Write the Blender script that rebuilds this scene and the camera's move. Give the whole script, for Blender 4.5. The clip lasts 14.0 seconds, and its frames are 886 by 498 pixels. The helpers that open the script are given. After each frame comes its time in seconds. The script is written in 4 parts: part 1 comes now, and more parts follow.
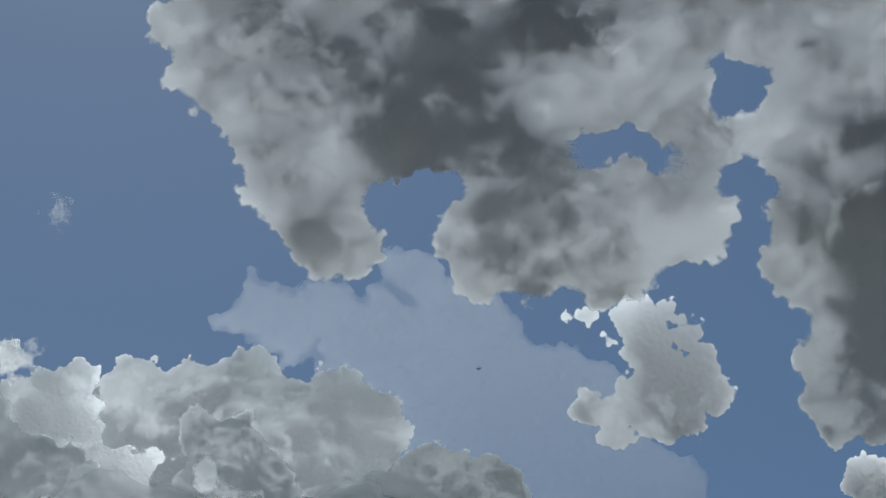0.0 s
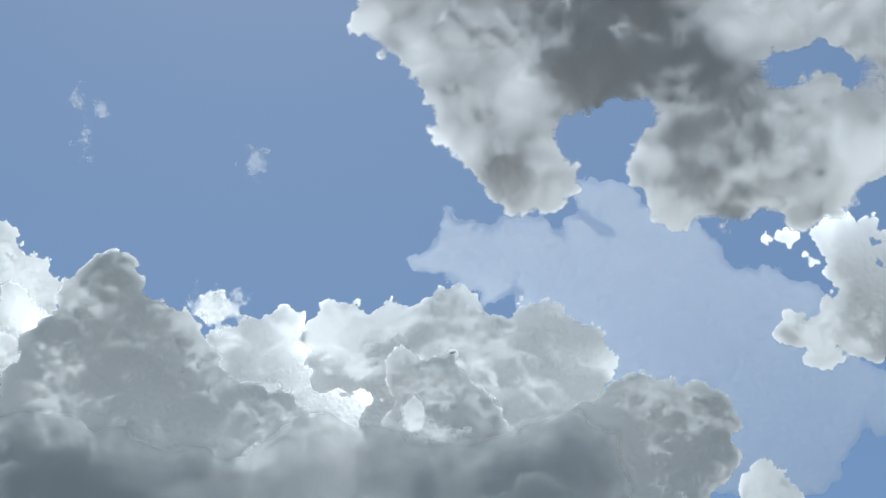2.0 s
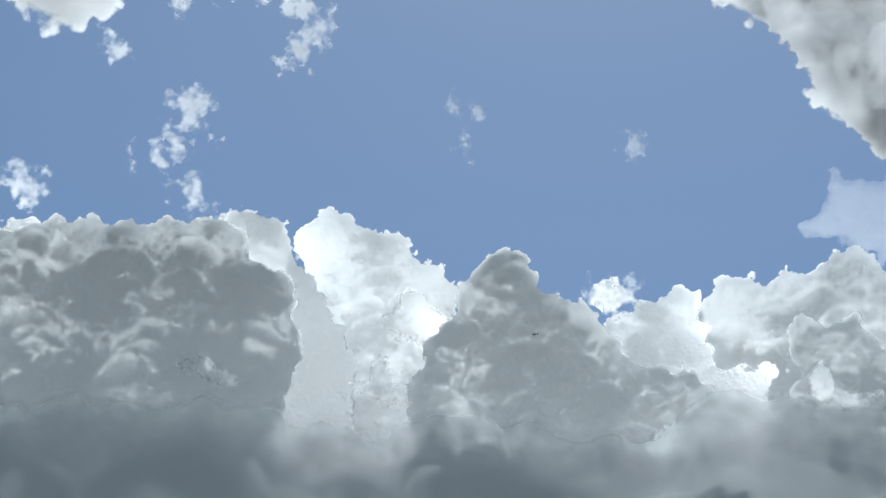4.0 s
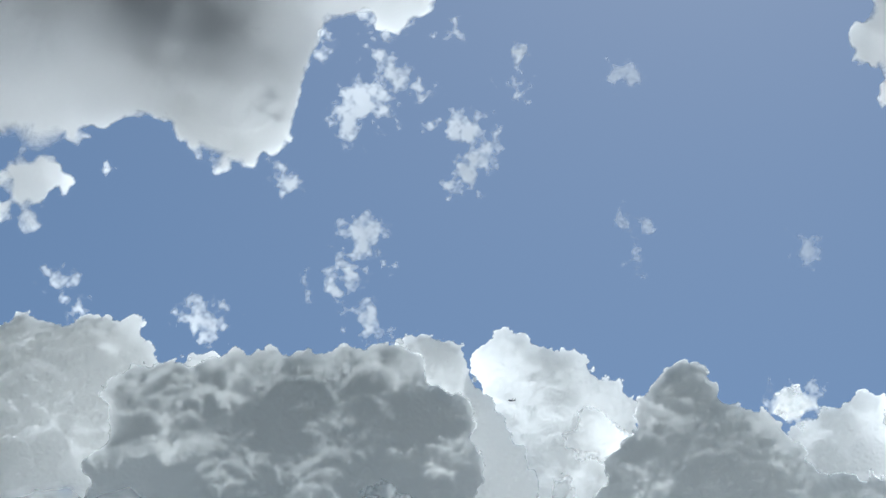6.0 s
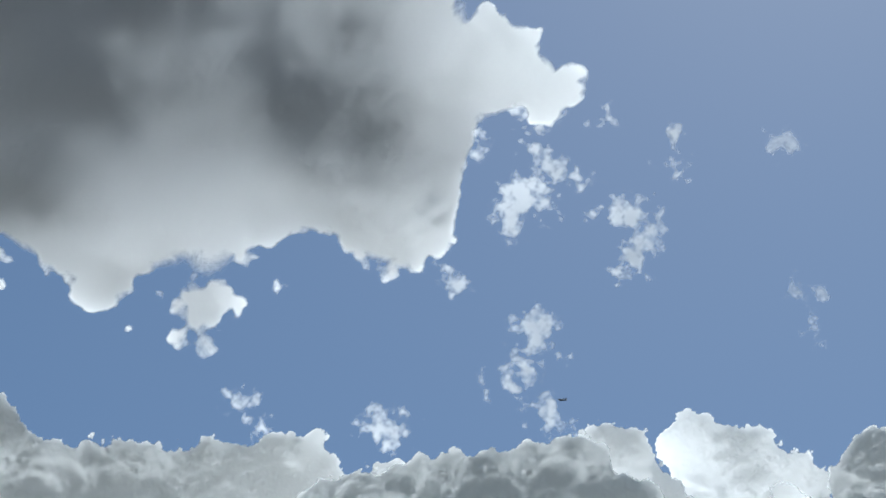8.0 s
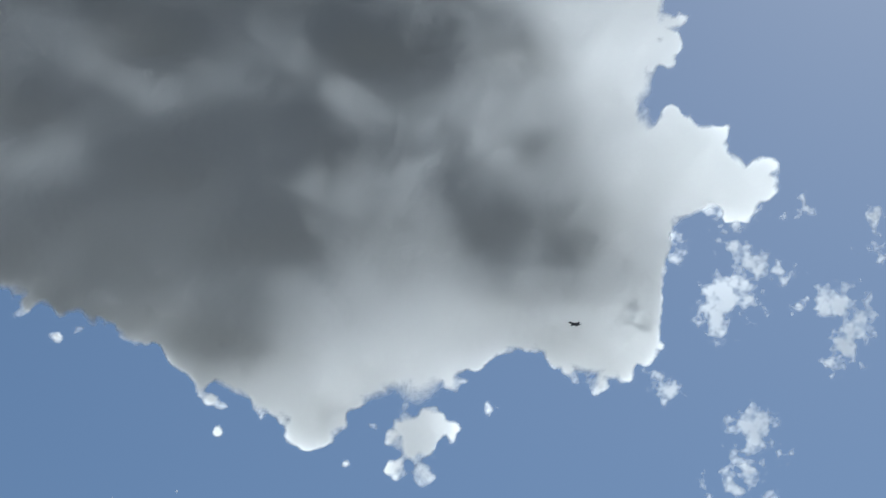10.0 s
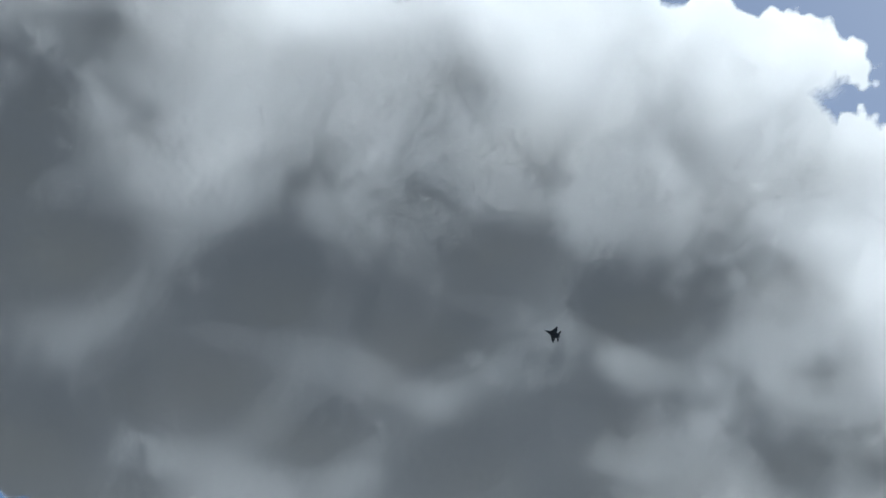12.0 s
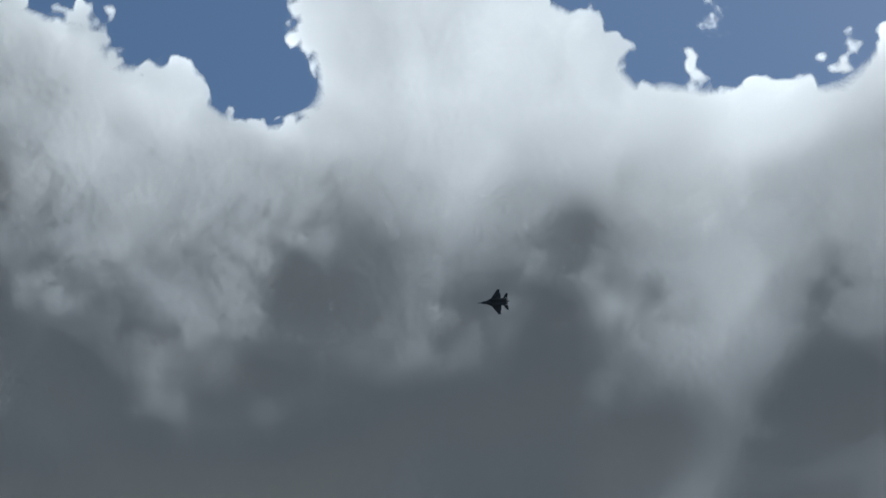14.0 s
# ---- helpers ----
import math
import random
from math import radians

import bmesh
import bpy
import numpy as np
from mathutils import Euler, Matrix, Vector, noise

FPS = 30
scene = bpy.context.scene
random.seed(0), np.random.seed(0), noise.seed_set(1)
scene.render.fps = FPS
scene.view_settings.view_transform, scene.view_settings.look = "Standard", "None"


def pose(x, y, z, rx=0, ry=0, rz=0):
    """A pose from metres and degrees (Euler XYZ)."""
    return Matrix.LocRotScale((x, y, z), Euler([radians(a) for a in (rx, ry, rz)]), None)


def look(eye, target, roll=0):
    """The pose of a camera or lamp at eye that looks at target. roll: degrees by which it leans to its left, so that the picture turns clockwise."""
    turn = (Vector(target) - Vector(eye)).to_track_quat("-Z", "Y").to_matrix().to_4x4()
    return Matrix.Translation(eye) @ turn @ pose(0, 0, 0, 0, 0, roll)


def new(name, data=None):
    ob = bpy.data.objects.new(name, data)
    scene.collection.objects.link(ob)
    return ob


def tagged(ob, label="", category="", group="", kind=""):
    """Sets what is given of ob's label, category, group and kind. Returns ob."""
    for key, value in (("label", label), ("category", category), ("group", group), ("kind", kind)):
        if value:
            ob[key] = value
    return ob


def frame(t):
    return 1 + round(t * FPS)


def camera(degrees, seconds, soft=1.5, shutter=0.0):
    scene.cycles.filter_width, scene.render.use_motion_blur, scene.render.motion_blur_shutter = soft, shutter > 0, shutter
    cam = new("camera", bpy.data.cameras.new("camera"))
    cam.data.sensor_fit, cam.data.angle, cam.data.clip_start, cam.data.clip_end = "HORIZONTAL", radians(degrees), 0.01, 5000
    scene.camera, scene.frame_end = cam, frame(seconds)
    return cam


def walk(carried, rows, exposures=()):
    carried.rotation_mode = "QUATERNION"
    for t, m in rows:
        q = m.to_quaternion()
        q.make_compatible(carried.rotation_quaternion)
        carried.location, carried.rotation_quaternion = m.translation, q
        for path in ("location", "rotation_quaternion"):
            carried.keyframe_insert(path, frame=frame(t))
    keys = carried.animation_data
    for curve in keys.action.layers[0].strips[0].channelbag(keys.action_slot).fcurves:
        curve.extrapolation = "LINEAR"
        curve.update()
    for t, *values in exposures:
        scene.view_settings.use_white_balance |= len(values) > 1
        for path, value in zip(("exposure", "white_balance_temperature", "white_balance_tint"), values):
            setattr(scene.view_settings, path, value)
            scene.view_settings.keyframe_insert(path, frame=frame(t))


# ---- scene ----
FOV = 25.25
cam = camera(FOV, 14.0, soft=1.5)
walk(cam, [
    (0, pose(0, 0, 1.6, 127.96, 1.64, -12.33)),
    (0.5, pose(0, 0, 1.6, 127.60, 1.42, -11.52)),
    (1, pose(0, 0, 1.6, 127.16, 1.40, -8.46)),
    (1.5, pose(0, 0, 1.6, 126.72, 0.67, -6.61)),
    (2, pose(0, 0, 1.6, 126.18, 0.73, -5.90)),
    (2.5, pose(0, 0, 1.6, 125.88, 0.50, -2.94)),
    (3, pose(0, 0, 1.6, 125.82, 0.12, 0.09)),
    (3.5, pose(0, 0, 1.6, 125.81, -0.04, 2.77)),
    (4, pose(0, 0, 1.6, 125.73, -0.79, 6.86)),
    (4.2, pose(0, 0, 1.6, 125.71, -0.97, 7.80)),
    (6.3, pose(0, 0, 1.6, 129.41, -1.77, 13.42)),
    (6.5, pose(0, 0, 1.6, 129.51, -1.79, 14.02)),
    (7, pose(0, 0, 1.6, 129.67, -0.76, 15.77)),
    (7.5, pose(0, 0, 1.6, 129.86, 0.62, 18.16)),
    (8, pose(0, 0, 1.6, 131.66, -0.67, 19.79)),
    (8.2, pose(0, 0, 1.6, 131.97, -0.91, 20.72)),
    (10.3, pose(0, 0, 1.6, 135.34, -0.72, 28.97)),
    (10.5, pose(0, 0, 1.6, 135.64, -0.76, 29.84)),
    (11, pose(0, 0, 1.6, 137.76, -0.61, 32.53)),
    (11.5, pose(0, 0, 1.6, 140.14, -0.67, 35.36)),
    (12, pose(0, 0, 1.6, 142.94, 0.85, 41.91)),
    (12.5, pose(0, 0, 1.6, 144.46, 0.31, 46.63)),
    (13, pose(0, 0, 1.6, 146.99, 0.80, 50.76)),
    (13.5, pose(0, 0, 1.6, 147.23, 1.78, 56.01)),
    (14, pose(0, 0, 1.6, 148.11, 1.29, 68.88)),
], exposures=[(0, 0.0, 5850, 1), (0.5, 0.32, 5850, 1), (1.0, 0.6, 5850, 1), (1.5, 0.7, 5850, 1), (3, 0.8, 5850, 1), (7, 0.65, 5850, 1), (10.3, 0.7, 5850, 1), (12.5, 0.95, 5850, 1), (14, 0.75, 5850, 1)])

# ---- light ----
SUN_AZ, SUN_EL = -1.0, 59.0          # degrees from the view's north, and above the horizon
world = bpy.data.worlds.new("daylight")
scene.world = world
world.use_nodes = True
wn = world.node_tree
sky = wn.nodes.new("ShaderNodeTexSky")
sky.sky_type = "NISHITA"
sky.sun_disc = False
sky.sun_elevation = radians(SUN_EL)
sky.sun_rotation = radians(SUN_AZ)
sky.air_density, sky.dust_density, sky.ozone_density = 1.0, 0.25, 0.4
wn.nodes["Background"].inputs["Strength"].default_value = 0.05
wn.links.new(sky.outputs[0], wn.nodes["Background"].inputs["Color"])


def toward(az, el, dist=1.0):
    """The place at an azimuth and a height angle in degrees, dist metres from the viewer."""
    a, e = radians(az), radians(el)
    return Vector((math.sin(a) * math.cos(e), math.cos(a) * math.cos(e), math.sin(e))) * dist


sun_data = bpy.data.lights.new("sun", "SUN")
sun_data.energy, sun_data.angle, sun_data.color = 5.0, radians(0.53), (1.0, 0.955, 0.925)
sun = new("sun", sun_data)
sun.matrix_basis = look(toward(SUN_AZ, SUN_EL, 4000), (0, 0, 0))


# ---- materials ----
def material(name):
    m = bpy.data.materials.new(name)
    m.use_nodes = True
    return m, m.node_tree.nodes, m.node_tree.links, m.node_tree.nodes["Principled BSDF"]


def noise_node(nodes, links, scale, detail=5.0, rough=0.6, coord="Object"):
    tc = nodes.new("ShaderNodeTexCoord")
    n = nodes.new("ShaderNodeTexNoise")
    n.inputs["Scale"].default_value, n.inputs["Detail"].default_value = scale, detail
    n.inputs["Roughness"].default_value = rough
    links.new(tc.outputs[coord], n.inputs["Vector"])
    return n


def ramp(nodes, links, src, stops):
    r = nodes.new("ShaderNodeValToRGB")
    el = r.color_ramp.elements
    while len(el) < len(stops):
        el.new(0.5)
    for e, (p, c) in zip(el, stops):
        e.position, e.color = p, (c, c, c, 1) if isinstance(c, (int, float)) else (*c, 1)
    links.new(src, r.inputs[0])
    return r


def cloud_material(name, glow, grain, veil=1.0, frayed=1.2, fine=0.68, full=0.75):
    """Water droplets: light walks about inside, glow metres from turn to turn; where the cloud is thin one sees
    through it. grain: size in metres of the shreds along its edge; veil: how much a thin or far cloud covers at most;
    frayed: how far the shreds reach in; fine: how fine they go; full: the cover at which it is densest."""
    m, nodes, links, b = material(name)
    b.inputs["Base Color"].default_value = (0.995, 0.995, 0.995, 1)
    b.inputs["Roughness"].default_value = 1.0
    b.inputs["Specular IOR Level"].default_value = 0.0
    b.inputs["Subsurface Weight"].default_value = 1.0
    b.inputs["Subsurface Radius"].default_value = (1.0, 1.0, 1.0)
    b.inputs["Subsurface Scale"].default_value = glow
    at = nodes.new("ShaderNodeAttribute")
    at.attribute_name = "cover"
    n = noise_node(nodes, links, 1.0 / grain, 7.0, fine)
    n.inputs["Distortion"].default_value = 0.4
    shred = nodes.new("ShaderNodeMath")
    shred.operation = "MULTIPLY_ADD"
    shred.inputs[1].default_value, shred.inputs[2].default_value = frayed, -0.5 * frayed
    links.new(n.outputs[0], shred.inputs[0])
    add = nodes.new("ShaderNodeMath")
    links.new(at.outputs["Fac"], add.inputs[0])
    links.new(shred.outputs[0], add.inputs[1])
    span = nodes.new("ShaderNodeMapRange")
    span.interpolation_type = "SMOOTHSTEP"
    span.inputs["From Min"].default_value, span.inputs["From Max"].default_value = 0.12, full
    links.new(add.outputs[0], span.inputs["Value"])
    low = nodes.new("ShaderNodeMath")
    low.operation = "MULTIPLY"
    fade = nodes.new("ShaderNodeMapRange")
    fade.inputs["From Min"].default_value, fade.inputs["From Max"].default_value = 0.06, 0.3
    links.new(at.outputs["Fac"], fade.inputs["Value"])
    links.new(span.outputs[0], low.inputs[0])
    links.new(fade.outputs[0], low.inputs[1])
    most = nodes.new("ShaderNodeMath")
    most.operation = "MULTIPLY"
    most.inputs[1].default_value = veil
    links.new(low.outputs[0], most.inputs[0])
    links.new(most.outputs[0], b.inputs["Alpha"])
    return m


CUMULUS = cloud_material("cumulus", 1.6, 20.0, 1.0, 0.7)
TORN = cloud_material("torn_cloud", 2.3, 60.0)
STORM = cloud_material("storm_cloud", 3.4, 75.0)
WISP = cloud_material("wisp", 2.0, 60.0, 0.65, 1.0, 0.5, 1.3)
FAINT = cloud_material("faint_wisp", 2.0, 60.0, 0.4, 0.7, 0.45, 1.3)
HAZY = cloud_material("hazy_cumulus", 1.6, 40.0, 0.17, 0.8)
LOW_HAZE = cloud_material("low_haze", 2.0, 90.0, 0.9, 0.6, 0.5, 1.6)


# Ground out of view; its dark grey is set for the bounce on cloud undersides.
def ground_material():
    m, nodes, links, b = material("dark_bounce_ground")
    n = noise_node(nodes, links, 0.01, 8.0, 0.6)
    r = ramp(nodes, links, n.outputs[0], [(0.3, (0.026, 0.029, 0.033)), (0.55, (0.036, 0.04, 0.045)), (0.75, (0.06, 0.064, 0.07))])
    links.new(r.outputs[0], b.inputs["Base Color"])
    b.inputs["Roughness"].default_value = 0.95
    return m


# ---- ground ----
def make_ground():
    bm = bmesh.new()
    bmesh.ops.create_circle(bm, cap_ends=True, segments=96, radius=14000)
    me = bpy.data.meshes.new("ground")
    bm.to_mesh(me)
    bm.free()
    me.materials.append(ground_material())
    tagged(new("ground", me), "wide flat unseen ground, dark grey to limit bounced light", "ground", kind="structure")


make_ground()


# ---- clouds ----
def lattice_noise(shape, cell, rng):
    """Smooth noise of about -1 to 1 on a grid, with bumps of that many cells."""
    lat = rng.normal(size=[int(n / cell) + 5 for n in shape]).astype(np.float32)
    for axis, n in enumerate(shape):
        p = np.arange(n, dtype=np.float32) / cell + 1 + 1e-4
        i = p.astype(int)
        f = p - i
        w = np.zeros((n, lat.shape[axis]), np.float32)
        rows = np.arange(n)
        for k, v in ((-1, (1 - f) ** 3 / 6), (0, (3 * f ** 3 - 6 * f ** 2 + 4) / 6),
                     (1, (-3 * f ** 3 + 3 * f ** 2 + 3 * f + 1) / 6), (2, f ** 3 / 6)):
            w[rows, i + k] += v
        lat = np.moveaxis(np.tensordot(w, lat, axes=(1, axis)), 0, axis)
    return lat * 1.9


def fractal(shape, cell, rng, gain=0.55, least=1.5):
    """Noise in octaves, from bumps of that many cells down to the grid itself."""
    out, amp = np.zeros(shape, np.float32), 1.0
    while cell > least:
        out += amp * lattice_noise(shape, cell, rng)
        cell, amp = cell / 2, amp * gain
    return out


def box_blur(a, r):
    """Mean over a square of half width r cells."""
    for axis in (0, 1):
        pad = [(0, 0)] * 2
        pad[axis] = (r + 1, r)
        c = np.cumsum(np.pad(a, pad), axis=axis, dtype=np.float64)
        n = c.shape[axis]
        a = (np.take(c, range(2 * r + 1, n), axis) - np.take(c, range(0, n - 2 * r - 1), axis)) / (2 * r + 1)
    return a.astype(np.float32)


def smooth(a, times):
    for _ in range(times):
        for ax in (0, 1):
            a = (np.roll(a, 1, ax) + 2 * a + np.roll(a, -1, ax)) / 4
    return a


def cloud(name, puffs, cell, mat, label, seed, size=70.0, warp=0.15, torn=0.12, puffy=True, join=10.0, blend=20.0,
          edge=30.0, deep=50.0, least=4.0, soft=8.0, lumps=0.3, lump=0.0, gain=0.6, heaps=0.5, relief=0.3, billow=0.8, solid=True, fill=0.0, fading=0.0, steep=1.0, lobes=0.0, cap=50.0,
          kind="cloud", group="clouds"):
    """A cloud heaped up from puffs (azimuth, height angle, radius in degrees, distance in km, density): a closed body,
    thin at its rim and thicker inwards. cell: its grid in metres; size: of its usual heaps; warp: how far winds have bent it;
    torn: how far its rim is worn, into round heads if puffy; join: metres over which puffs run together; blend: the same
    for their densities; edge: metres inwards over which it thickens, up to deep metres times the density, from least;
    soft: metres inwards until it is opaque; lumps, lump: unevenness of its thickness and the size of that in metres, gain: how
    fine it goes; heaps: how far each puff is thinner towards its own edge; relief: how far its front bulges; billow: height of
    its small heads; solid: no veil;
    fill: width in metres of the gaps that are closed; fading: how far its underside melts away; steep: how long its rim stays thin;
    cap: its greatest thickness; lobes: how far the lobes within it stand out."""
    rng = np.random.default_rng(seed)
    places = np.array([toward(a, e, d * 1000) for a, e, r, d, w in puffs])
    mid = places.mean(axis=0)
    far = np.linalg.norm(mid)
    ahead = mid / far
    right = np.cross(ahead, (0, 0, 1))
    right /= np.linalg.norm(right)
    up = np.cross(right, ahead)
    cores = []
    for c, (az, el, r, d, w) in zip(places, puffs):
        k = far / (c @ ahead)
        cores.append((c @ right * k, c @ up * k, d * 1000 * math.tan(radians(r)) * k, d * 1000, w))
    reach = 2.0 * (warp + torn) * size + 6 * cell
    lo = np.min([(u - r, v - r) for u, v, r, d, w in cores], axis=0) - reach
    hi = np.max([(u + r, v + r) for u, v, r, d, w in cores], axis=0) + reach
    shape = tuple(int(n) for n in np.ceil((hi - lo) / cell))
    gu = ((lo[0] + np.arange(shape[0]) * cell)[:, None] + np.zeros(shape)).astype(np.float32)
    gv = ((lo[1] + np.arange(shape[1]) * cell)[None, :] + np.zeros(shape)).astype(np.float32)
    wu = gu + warp * size * fractal(shape, 0.8 * size / cell, rng, 0.55)
    wv = gv + warp * size * fractal(shape, 0.8 * size / cell, rng, 0.55)
    su = gu + 0.8 * warp * size * lattice_noise(shape, 0.9 * size / cell, rng)
    sv = gv + 0.8 * warp * size * lattice_noise(shape, 0.9 * size / cell, rng)
    union, sways, dense, away = (np.full(shape, 1e-9, np.float32) for _ in range(4))
    nearest = np.full(shape, -1e3, np.float32)
    for u, v, r, d, w in cores:
        s = r - np.sqrt((wu - u) ** 2 + (wv - v) ** 2)
        nearest = np.maximum(nearest, s)
        union += np.exp(np.clip(s / join, -30, 30))
        s = r - np.sqrt((su - u) ** 2 + (sv - v) ** 2)
        e = np.exp(np.clip(s / blend, -18, 3))
        sways, dense, away = sways + e, dense + math.log(w) * e, away + d * e
    dense, away = np.exp(dense / sways), away / sways
    inner = np.maximum(join * np.log(union), nearest)           # metres inwards from the rim
    step, amp = 0.55 * size / cell, torn * size
    while step > 1.4:                                           # round heads, or shreds, from large to small
        n = lattice_noise(shape, step, rng)
        inner += amp * (1.5 * np.abs(n) - 1.0 if puffy else n)
        step, amp = step * 0.5, amp * (0.57 if puffy else 0.64)
    if fill:                                                    # close narrow gaps, and wider ones well inside
        for wide, least_full in ((fill, 0.6), (2.2 * fill, 0.8)):
            full = box_blur(box_blur((inner > 0).astype(np.float32), max(2, int(wide / cell))), max(1, int(0.4 * wide / cell)))
            inner = np.maximum(inner, (full - least_full) * 2.0 * wide)
    mask = (inner > 0).astype(np.float32)
    depth, r = np.zeros(shape, np.float32), 2
    while r * cell < 2.5 * edge:
        depth += 0.8 * r * cell * np.clip(2 * box_blur(box_blur(mask, r), max(1, r // 2)) - 1, 0, 1)
        r *= 2
    depth = (1 - heaps) * depth + heaps * np.minimum(depth + 0.3 * soft, np.maximum(inner, 0))
    thick = dense * deep * (1 - np.exp(-np.maximum(depth, 0) / edge)) ** steep
    thick = cap * (1 - np.exp(-thick / cap))
    if lobes:                                                   # heads before heads, each thin along its upper edge
        buds = []
        for u, v, r, d, w in cores:
            for small, many in ((0.55, 3), (0.3, 7), (0.17, 10)):
                for _ in range(many):
                    a, q = rng.uniform(0, 6.283), r * math.sqrt(rng.uniform(0, 1))
                    b = max(3 * cell, r * small * rng.uniform(0.7, 1.3))
                    buds.append((v + q * math.sin(a), u + q * math.cos(a), b))
        head = np.full(shape, 0.75, np.float32)
        for v, u, b in sorted(buds, reverse=True):
            x0, x1 = (int(np.clip((u + k * 1.4 * b - lo[0]) / cell, 0, shape[0])) for k in (-1, 1))
            y0, y1 = (int(np.clip((v + k * 1.4 * b - lo[1]) / cell, 0, shape[1])) for k in (-1, 1))
            if x1 - x0 < 2 or y1 - y0 < 2:
                continue
            du, dv = (wu[x0:x1, y0:y1] - u) / b, (wv[x0:x1, y0:y1] - v) / b
            q = 1 - du ** 2 - dv ** 2
            over = np.where(q > 0, np.clip(1.0 + dv, 0, 1) * np.clip(6 * (1 - np.abs(du)), 0, 1), 0)
            part_of = head[x0:x1, y0:y1]
            head[x0:x1, y0:y1] = part_of + (np.sqrt(np.maximum(q, 0)) - part_of) * over
        thick = thick * (1 - lobes + 1.3 * lobes * head ** 1.5)
    if lumps:
        n = fractal(shape, (lump or 1.5 * size) / cell, rng, gain, 2.0)
        thick = thick * np.exp(lumps * np.clip(n, -2.2, 2.2))
    keep = inner > 0
    keep[:2], keep[-2:], keep[:, :2], keep[:, -2:] = False, False, False, False
    thick = np.where(keep, thick + least, 0)
    heads = 0.0
    if billow:
        for w, g in ((5.0, 1.0), (2.5, 0.5)):
            heads = heads + g * np.abs(lattice_noise(shape, max(1.6, billow * w / cell), rng))
    dome = relief * size * (1 - np.exp(-smooth(np.maximum(depth, 0), 3) / size))
    near = away - dome - np.clip(thick / 4, 0, 1) * billow * heads
    behind = near + thick + 0.3
    lower = np.clip((0.5 * hi[1] + 0.5 * lo[1] - gv) / (0.35 * (hi[1] - lo[1])), 0, 1)
    cover = np.clip(inner / (soft * (1 + fading * lower)), 0, 2)
    cells = keep[:-1, :-1] | keep[1:, :-1] | keep[:-1, 1:] | keep[1:, 1:]
    used = np.zeros(shape, bool)
    for di in (0, 1):
        for dj in (0, 1):
            used[di:shape[0] - 1 + di, dj:shape[1] - 1 + dj] |= cells
    index = np.full(shape, -1, np.int64)
    count = int(used.sum())
    index[used] = np.arange(count)
    way = gu[used][:, None] * right + gv[used][:, None] * up + far * ahead
    way /= np.linalg.norm(way, axis=1)[:, None]
    i, j = np.nonzero(cells)
    quad = np.stack((index[i, j], index[i + 1, j], index[i + 1, j + 1], index[i, j + 1]), 1)
    other = np.where((thick <= 0)[used], np.arange(count), np.arange(count) + count)     # both skins share the rim
    co = np.concatenate((way * near[used][:, None], way * behind[used][:, None])) - mid
    quads = np.concatenate((quad, other[quad[:, ::-1]]))
    seen = np.unique(quads)
    remap = np.zeros(2 * count, np.int64)
    remap[seen] = np.arange(len(seen))
    co, quads = co[seen].astype(np.float32), remap[quads]
    value = np.concatenate((cover[used], np.where((cover[used] > 1.6) & solid, 2.0, 0.0)))[seen]
    me = bpy.data.meshes.new(name)
    me.vertices.add(len(co))
    me.vertices.foreach_set("co", co.ravel())
    me.loops.add(quads.size)
    me.loops.foreach_set("vertex_index", quads.ravel().astype(np.int32))
    me.polygons.add(len(quads))
    me.polygons.foreach_set("loop_start", np.arange(0, quads.size, 4, dtype=np.int32))
    me.polygons.foreach_set("use_smooth", np.ones(len(quads), bool))
    at = me.attributes.new("cover", "FLOAT", "POINT")
    at.data.foreach_set("value", value.astype(np.float32))
    me.update(calc_edges=True)
    me.validate()
    me.materials.append(mat)
    ob = new(name, me)
    ob.location = mid
    return tagged(ob, label, kind, group)


far_crest = [
    (2.31, 33.94, 0.57, 4.5, 0.36), (3.1, 34.1, 0.57, 4.5, 0.45), (4.48, 34.11, 0.65, 4.5, 0.9), (5.66, 33.89, 0.65, 4.5, 0.72), (6.85, 34.01, 1.05, 4.5, 1.19),
    (7.71, 33.65, 0.65, 4.5, 0.79), (8.49, 33.61, 0.57, 4.5, 0.72), (9.78, 33.79, 0.79, 4.5, 0.79), (10.73, 33.56, 0.65, 4.5, 0.92), (11.25, 32.95, 0.49, 4.5, 0.72),
    (11.81, 32.83, 0.41, 4.5, 0.45), (6.67, 32.55, 1.47, 4.5, 1.72), (8.97, 32.28, 1.55, 4.5, 1.85), (10.67, 32.02, 0.98, 4.5, 1.58), (4.55, 32.93, 1.15, 4.5, 0.79),
    (2.99, 32.95, 0.98, 4.5, 0.54), (8.26, 30.53, 1.8, 4.5, 1.98), (10.73, 30.71, 1.31, 4.5, 1.85)]
far_crest += [
    (5.45, 30.96, 1.64, 4.5, 1.58), (6.67, 31.05, 1.62, 4.5, 1.85), (8.97, 30.78, 1.71, 4.5, 1.85), (10.67, 30.52, 1.08, 4.5, 1.85), (8.26, 29.03, 1.98, 4.5, 1.98),
    (10.73, 29.21, 1.44, 4.5, 1.85), (5.45, 29.46, 1.8, 4.5, 1.85)]
